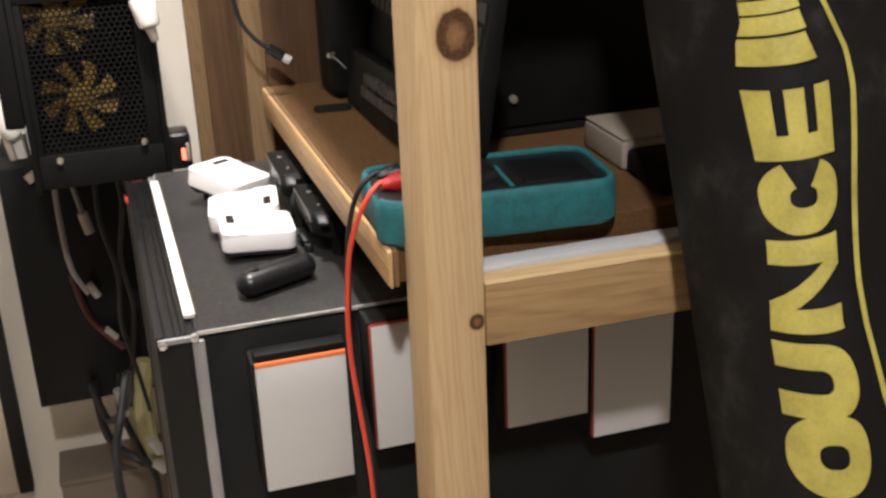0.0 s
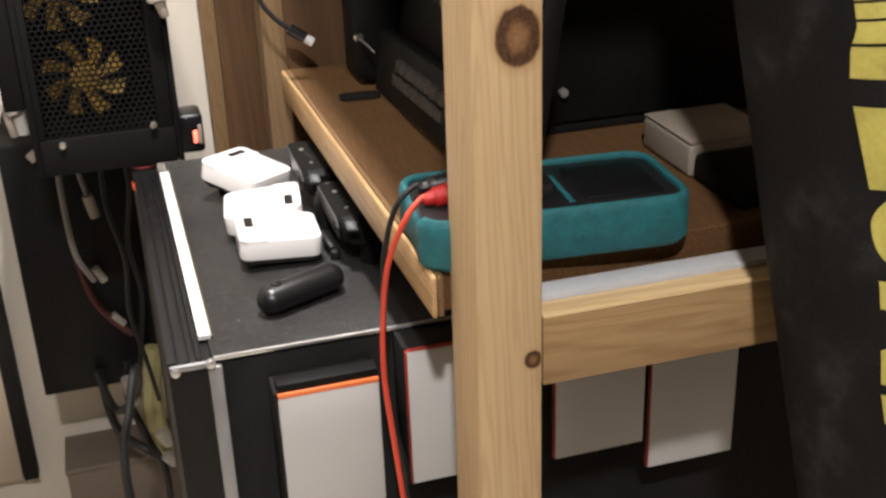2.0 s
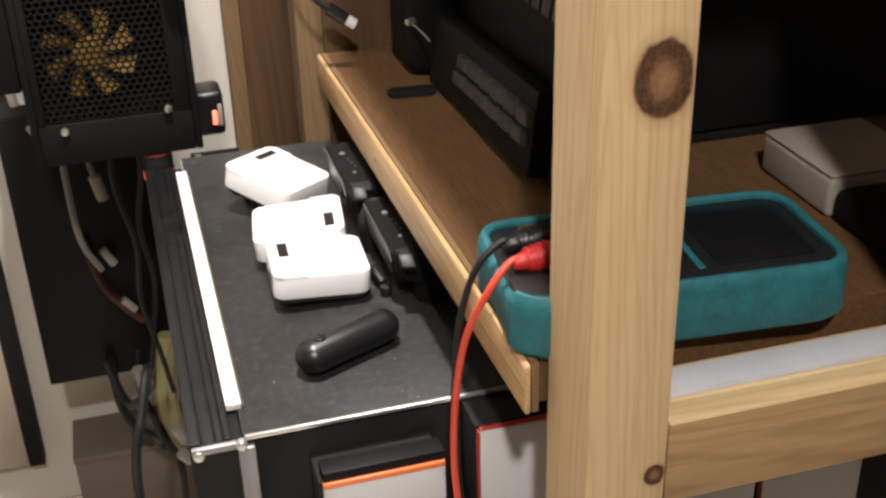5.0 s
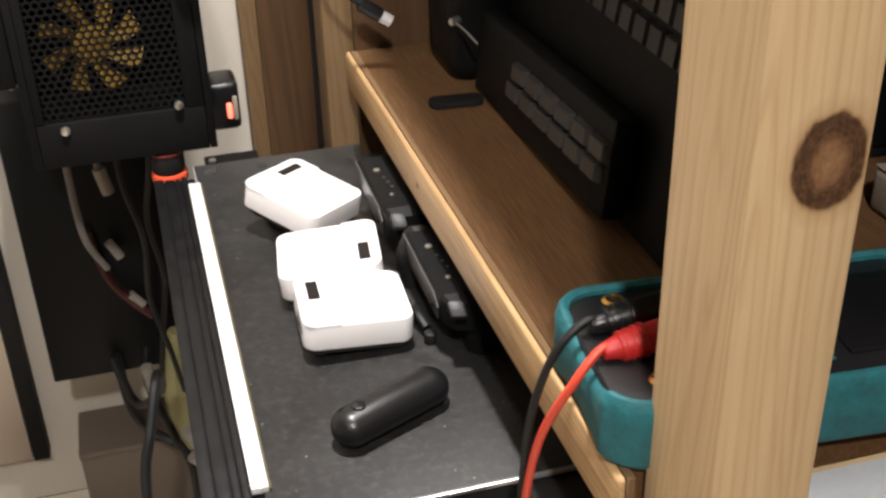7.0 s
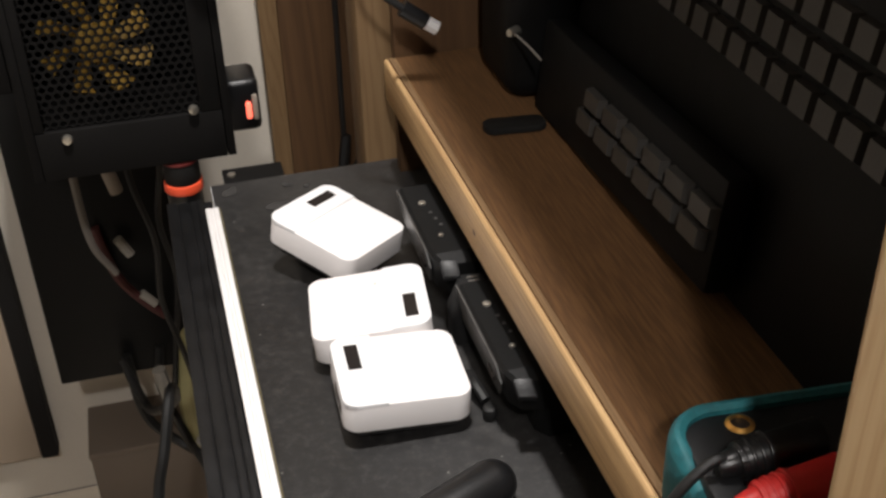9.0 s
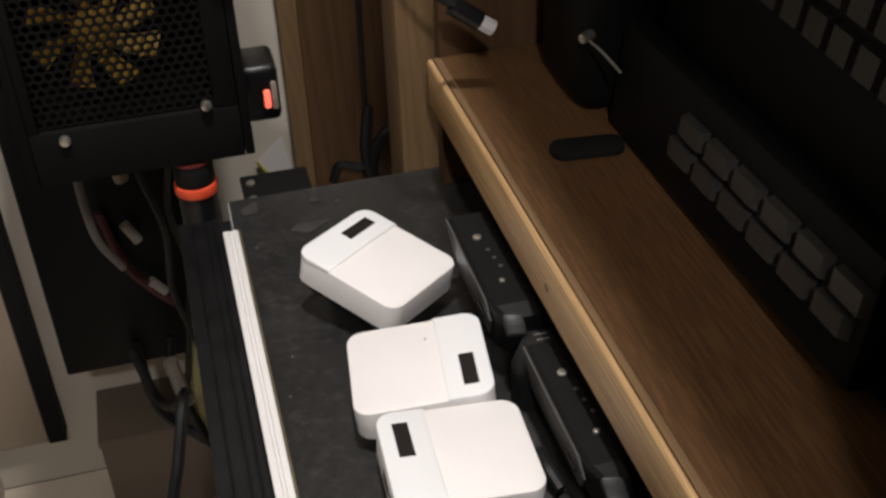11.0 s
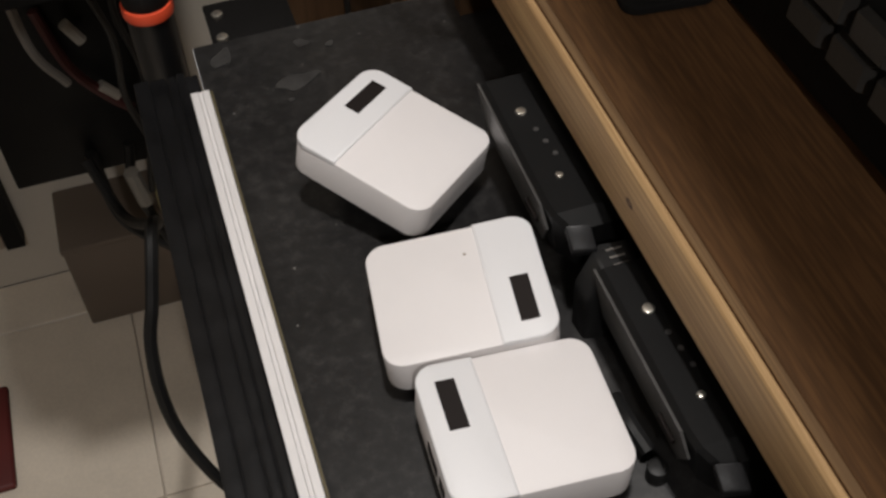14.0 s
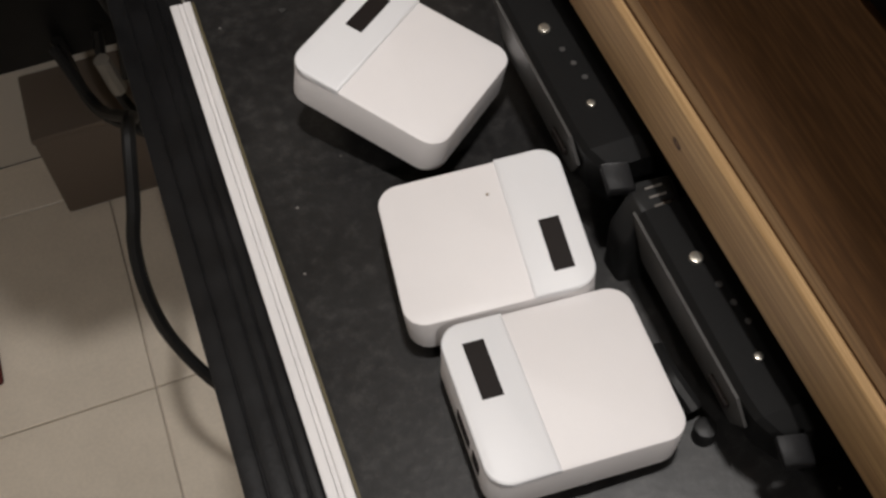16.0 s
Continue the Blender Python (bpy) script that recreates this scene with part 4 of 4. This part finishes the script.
def fan(cx, cz, y, r, lean):
    f = part("fan", cylinder((cx, y, cz), (cx, y + 0.012, cz), r * 0.36, n=20, bevel=0.002), FAN_YELLOW, pc, "yellow fan with eight blades")
    for k in range(8):
        a = radians(45 * k + lean)
        b = bmesh.new()
        fr, bk = [], []
        for i in range(5):
            s = i / 4
            rad = r * (0.32 + 0.68 * s)
            aa = a + 0.28 * s
            wid = 0.26 - 0.06 * s
            for lst, dy in ((fr, 0.0), (bk, 0.0012)):
                lst.append((b.verts.new((cx + rad * math.cos(aa - wid), y + 0.001 + dy, cz + rad * math.sin(aa - wid))),
                            b.verts.new((cx + rad * math.cos(aa + wid), y + 0.008 + dy, cz + rad * math.sin(aa + wid)))))
        for lst in (fr, bk):
            for p, q in zip(lst, lst[1:]):
                b.faces.new((p[0], p[1], q[1], q[0]))
        part("blade", b, FAN_YELLOW, f)


fan(-0.021, 0.977, PCY + 0.018, 0.047, 8)
fan(-0.036, 1.079, PCY + 0.018, 0.047, 20)
for x, y, z in ((-0.057, PCY, 0.905), (0.048, PCY - 0.001, 0.917)):
    part("screw", cylinder((x, y + 0.001, z), (x, y - 0.004, z), 0.0042, n=12, bevel=0.001), STEEL, pc, "bright case screw")
plug_white = part("cable_plug", cylinder((0.067, PCY - 0.004, 1.098), (0.073, PCY - 0.014, 1.062), 0.017, 0.013, n=18, bevel=0.005), WHITE_CABLE, pc, "white moulded cable plug")
part("strain_relief", cylinder((0.073, PCY - 0.014, 1.062), (0.077, PCY - 0.015, 1.045), 0.007, 0.005, n=12, bevel=0.001), GREY_BOX, plug_white)

sw = thing("indicator_switch", "black switch block with a glowing red indicator", "switch", (0.10, 1.57, 0.80))
part("body", box(0.080, 0.1115, 1.556, 1.60, 0.846, 0.898, 0.006, 3), BLACK_PLASTIC, sw)
part("light", box(0.0975, 0.1030, 1.552, 1.5565, 0.860, 0.877, 0.0020, 3), LED_RED, sw, "glowing red indicator")
part("cover", box(0.1040, 0.1090, 1.553, 1.5565, 0.858, 0.884, 0.0015), GREY_BOX, sw, "pale side of the switch")

pole = thing("black_tube", "black tube with a bright orange ring, standing behind the case", "tube", (0.030, 1.485, 0))
part("shaft", cylinder((0.030, 1.485, 0.0), (0.030, 1.485, 0.835), 0.0155, n=24), BLACK_PLASTIC, pole)
part("ring", cylinder((0.030, 1.485, 0.8352), (0.030, 1.485, 0.8440), 0.0172, n=28, bevel=0.001), ORANGE_RING, pole, "bright orange ring")
part("cap", cylinder((0.030, 1.485, 0.8442), (0.030, 1.485, 0.8640), 0.0158, n=24, bevel=0.001), BLACK_MATT, pole)
part("rim", cylinder((0.030, 1.485, 0.8642), (0.030, 1.485, 0.8660), 0.0166, n=24), DARK_RED, pole, "dark red rim")

cab = thing("wall_cabinet", "flat black cabinet mounted on the wall with dangling cables", "cabinet", (-0.08, 1.96, 0.364))
part("body", box(-0.170, 0.045, 1.860, 2.0595, 0.364, 0.790, 0.002), BLACK_MATT, cab)
part("door", box(-0.168, 0.043, 1.857, 1.8598, 0.366, 0.788, 0.001), BLACK_METAL, cab)

board = thing("plywood_board", "brown wooden board leaning against the wall", "board", (0.21, 2.03, 0))
part("panel", box(0.185, 0.258, 2.008, 2.030, 0.0, 1.9, 0.001), BOARD_BROWN, board)
part("edge_lath", box(0.160, 0.1845, 2.004, 2.030, 0.0, 1.9, 0.002), PINE_SHADED, board, "paler wooden edge lath")
# Pale pine given the dark board colour, as little light falls there.
board_2 = thing("pine_board", "pine board standing against the wall, toned dark for its dim corner", "board", (0.33, 2.03, 0))
part("panel", box(0.262, 0.42, 2.004, 2.030, 0.0, 1.9, 0.002), BOARD_BROWN, board_2)
tape = thing("hanging_cable", "thin black cable hanging down the wooden board", "cable", (0.258, 1.998, 0.5))
part("cable", tube([(0.256, 1.996, 1.3), (0.257, 1.998, 1.0), (0.260, 1.998, 0.8), (0.258, 1.998, 0.55), (0.262, 1.998, 0.05)], 0.004), BLACK_RUBBER, tape)


def cable(name, label, mat, points, r, cat="cable"):
    g = thing(name, label, cat, points[-1])
    part("cable", tube(points, r, 8, 8), mat, g)
    return g


g = cable("power_cable", "thick black cable looping down to the floor behind the case", BLACK_RUBBER,
          [(-0.085, 1.84, 0.40), (-0.060, 1.78, 0.36), (-0.022, 1.66, 0.46), (-0.020, 1.58, 0.54), (-0.036, 1.53, 0.50), (-0.048, 1.513, 0.463), (-0.052, 1.49, 0.42),
           (-0.046, 1.47, 0.37), (-0.022, 1.44, 0.32), (0.010, 1.42, 0.28), (0.040, 1.42, 0.20)], 0.0062)
cable("power_cable", "black cable sagging under the wall cabinet", BLACK_RUBBER,
      [(-0.080, 1.85, 0.40), (-0.070, 1.84, 0.30), (-0.030, 1.83, 0.25), (0.010, 1.80, 0.235), (0.040, 1.76, 0.24)], 0.007)
cable("power_cable", "black cable sagging under the wall cabinet", BLACK_RUBBER,
      [(-0.035, 1.83, 0.42), (-0.042, 1.82, 0.36), (-0.020, 1.80, 0.28), (0.000, 1.78, 0.22), (-0.010, 1.77, 0.05)], 0.006)
cable("grey_cable", "thin grey cable hanging in front of the cabinet", GREY_CABLE,
      [(-0.078, 1.68, 0.847), (-0.080, 1.68, 0.76), (-0.076, 1.68, 0.68), (-0.058, 1.69, 0.63)], 0.0042)
wp = cable("white_lead", "short pale lead with a plug hanging from the computer", GREY_CABLE,
           [(-0.062, 1.72, 0.847), (-0.056, 1.72, 0.79), (-0.048, 1.72, 0.745)], 0.0035)
part("plug", tube([(-0.0485, 1.72, 0.748), (-0.042, 1.72, 0.715)], 0.0075, 10), GREY_BOX, wp)
cable("red_wire", "thin dark red wire in front of the cabinet", DULL_WIRE,
      [(-0.085, 1.85, 0.60), (-0.070, 1.845, 0.53), (-0.045, 1.84, 0.49), (-0.020, 1.84, 0.46)], 0.006)
for p, q in (((-0.060, 1.84, 0.585), (-0.048, 1.84, 0.560)), ((-0.045, 1.84, 0.500), (-0.030, 1.84, 0.480))):
    c = thing("cable_connector", "pale plastic cable connector hanging by the cabinet", "connector", p, group="pale connectors")
    part("shell", tube([p, q], 0.0065, 8), CONNECTOR, c)
for pts in ([(-0.020, 1.70, 0.847), (-0.026, 1.71, 0.74), (-0.012, 1.73, 0.64), (-0.018, 1.76, 0.54), (-0.004, 1.78, 0.44), (0.006, 1.79, 0.36)],
            [(0.004, 1.70, 0.847), (0.010, 1.71, 0.76), (-0.004, 1.74, 0.66), (0.004, 1.77, 0.56), (-0.010, 1.79, 0.46), (-0.024, 1.80, 0.37)]):
    cable("thin_lead", "thin black lead hanging in front of the cabinet", BLACK_RUBBER, pts, 0.0036)
yc = cable("yellow_cable", "dull yellow-green cable bundle hanging behind the case", YELLOW_TAG,
           [(0.012, 1.82, 0.44), (0.000, 1.815, 0.40), (-0.006, 1.815, 0.35), (-0.004, 1.815, 0.29), (0.012, 1.81, 0.25)], 0.017)
for p, q in (((0.000, 1.72, 0.345), (0.012, 1.72, 0.318)), ((0.002, 1.72, 0.300), (0.016, 1.72, 0.282)), ((-0.040, 1.80, 0.405), (-0.034, 1.80, 0.355))):
    c = thing("grey_plug", "greyish plastic cable plug behind the case", "connector", p, group="greyish plugs")
    part("shell", tube([p, q], 0.009, 8), CONNECTOR, c)
wc = cable("white_cable", "bunched white cable and plug hanging beside the computer", WHITE_CABLE,
           [(-0.160, 1.93, 1.05), (-0.152, 1.925, 0.95), (-0.140, 1.92, 0.89), (-0.134, 1.915, 0.82), (-0.128, 1.91, 0.76)], 0.009)
part("plug", tube([(-0.146, 1.912, 0.900), (-0.143, 1.905, 0.850), (-0.132, 1.905, 0.832)], 0.017, 12), WHITE_CABLE, wc)
part("loop", tube([(-0.150, 1.915, 0.92), (-0.126, 1.905, 0.91), (-0.115, 1.905, 0.86), (-0.111, 1.905, 0.80), (-0.108, 1.91, 0.775)], 0.007), WHITE_CABLE, wc)
part("loop", tube([(-0.155, 1.915, 0.90), (-0.150, 1.905, 0.83), (-0.142, 1.905, 0.77), (-0.146, 1.91, 0.70)], 0.006), GREY_BOX, wc)
cn = thing("grey_connector", "small grey connector at the edge of the wall shelf", "connector", (-0.125, 1.9, 0.74))
part("shell", tube([(-0.122, 1.845, 0.782), (-0.114, 1.843, 0.770)], 0.010, 8), GREY_BOX, cn)
yp = thing("paper_slip", "white paper slip with a yellow edge near the wall", "paper", (0.12, 2.04, 0.5))
sh = bmesh.new()
for y in (2.050, 2.0515):
    sh.faces.new([sh.verts.new((x, y, z)) for x, z in ((0.114, 0.515), (0.150, 0.545), (0.163, 0.470), (0.148, 0.452))])
part("sheet", sh, WHITE_PLASTIC, yp, smooth=False)
part("border", tube([(0.112, 2.049, 0.514), (0.130, 2.048, 0.484), (0.147, 2.049, 0.450)], 0.0026, 6), YELLOW, yp, "yellow edge")
bk = thing("black_box", "narrow black box standing on the floor behind the case", "box", (0.085, 1.37, 0))
part("body", box(0.062, 0.108, 1.350, 1.400, 0.0, 0.888, 0.002), BLACK_METAL, bk)
part("lid", box(0.061, 0.109, 1.349, 1.401, 0.8882, 0.892, 0.001), PC_BLACK, bk)
for sx, sy in ((0.0677, 1.3875), (0.0669, 1.3663)):
    part("screw", cylinder((sx, sy, 0.8918), (sx, sy, 0.8945), 0.0033, n=12, bevel=0.0006), STEEL, bk, "small bright screw")
coil = thing("cable_coil", "bundled black cable hanging on the wooden board", "cable", (0.27, 1.98, 0.495))
part("loop", tube([(0.260, 1.990, 0.605), (0.250, 1.975, 0.545), (0.262, 1.972, 0.495), (0.292, 1.975, 0.490), (0.305, 1.98, 0.530), (0.288, 1.982, 0.570), (0.262, 1.975, 0.545), (0.258, 1.970, 0.505), (0.285, 1.968, 0.475), (0.310, 1.975, 0.505), (0.300, 1.98, 0.555)], 0.0075, 8, 8), BLACK_RUBBER, coil)
part("tail", tube([(0.262, 1.972, 0.530), (0.240, 1.975, 0.525), (0.215, 1.980, 0.530), (0.205, 1.985, 0.505)], 0.006, 8, 8), BLACK_RUBBER, coil)

bb2 = thing("beige_box", "beige plastic box on the tiles, browned to carry the shade there", "box", (-0.09, 2.0, 0))
part("body", box(-0.170, 0.060, 1.945, 2.0595, 0.0, 0.150, 0.004), BEIGE_BOX, bb2)
part("lid", box(-0.172, 0.062, 1.943, 2.0595, 0.1502, 0.162, 0.003), BEIGE_BOX, bb2)
rb = thing("floor_mat", "dark red mat lying flat on the tiled floor", "mat", (-0.5, 1.79, 0))
part("mat_body", box(-0.75, -0.292, 1.71, 1.872, 0.0, 0.012, 0.005, 3), DARK_RED, rb)


# ---------------------------------------------------------------- floor tiles
TS, JX, JY = 0.330, -0.114, 1.640
tile_mesh = None
i0, i1 = math.floor((X0 - JX) / TS), math.ceil((X1 - JX) / TS)
j0, j1 = math.floor((Y0 - JY) / TS), math.ceil((Y1 - JY) / TS)
for i in range(i0, i1):
    for j in range(j0, j1):
        xa, xb = max(X0, JX + i * TS), min(X1, JX + (i + 1) * TS)
        ya, yb = max(Y0, JY + j * TS), min(Y1, JY + (j + 1) * TS)
        if xb - xa < 0.02 or yb - ya < 0.02:
            continue
        g2 = 0.0010
        if abs(xb - xa - TS) < 1e-6 and abs(yb - ya - TS) < 1e-6:
            if tile_mesh is None:
                t = part("tile", box(-TS / 2 + g2, TS / 2 - g2, -TS / 2 + g2, TS / 2 - g2, -0.0079, 0.0, 0.0012, 1), TILE, floor, smooth=False)
                tile_mesh = t.data
            else:
                t = new("tile", tile_mesh)
                t.parent = floor
            t.location = ((xa + xb) / 2, (ya + yb) / 2, 0)
        else:
            part("tile", box(xa + g2, xb - g2, ya + g2, yb - g2, -0.0079, 0.0, 0.0012, 1), TILE, floor, smooth=False)
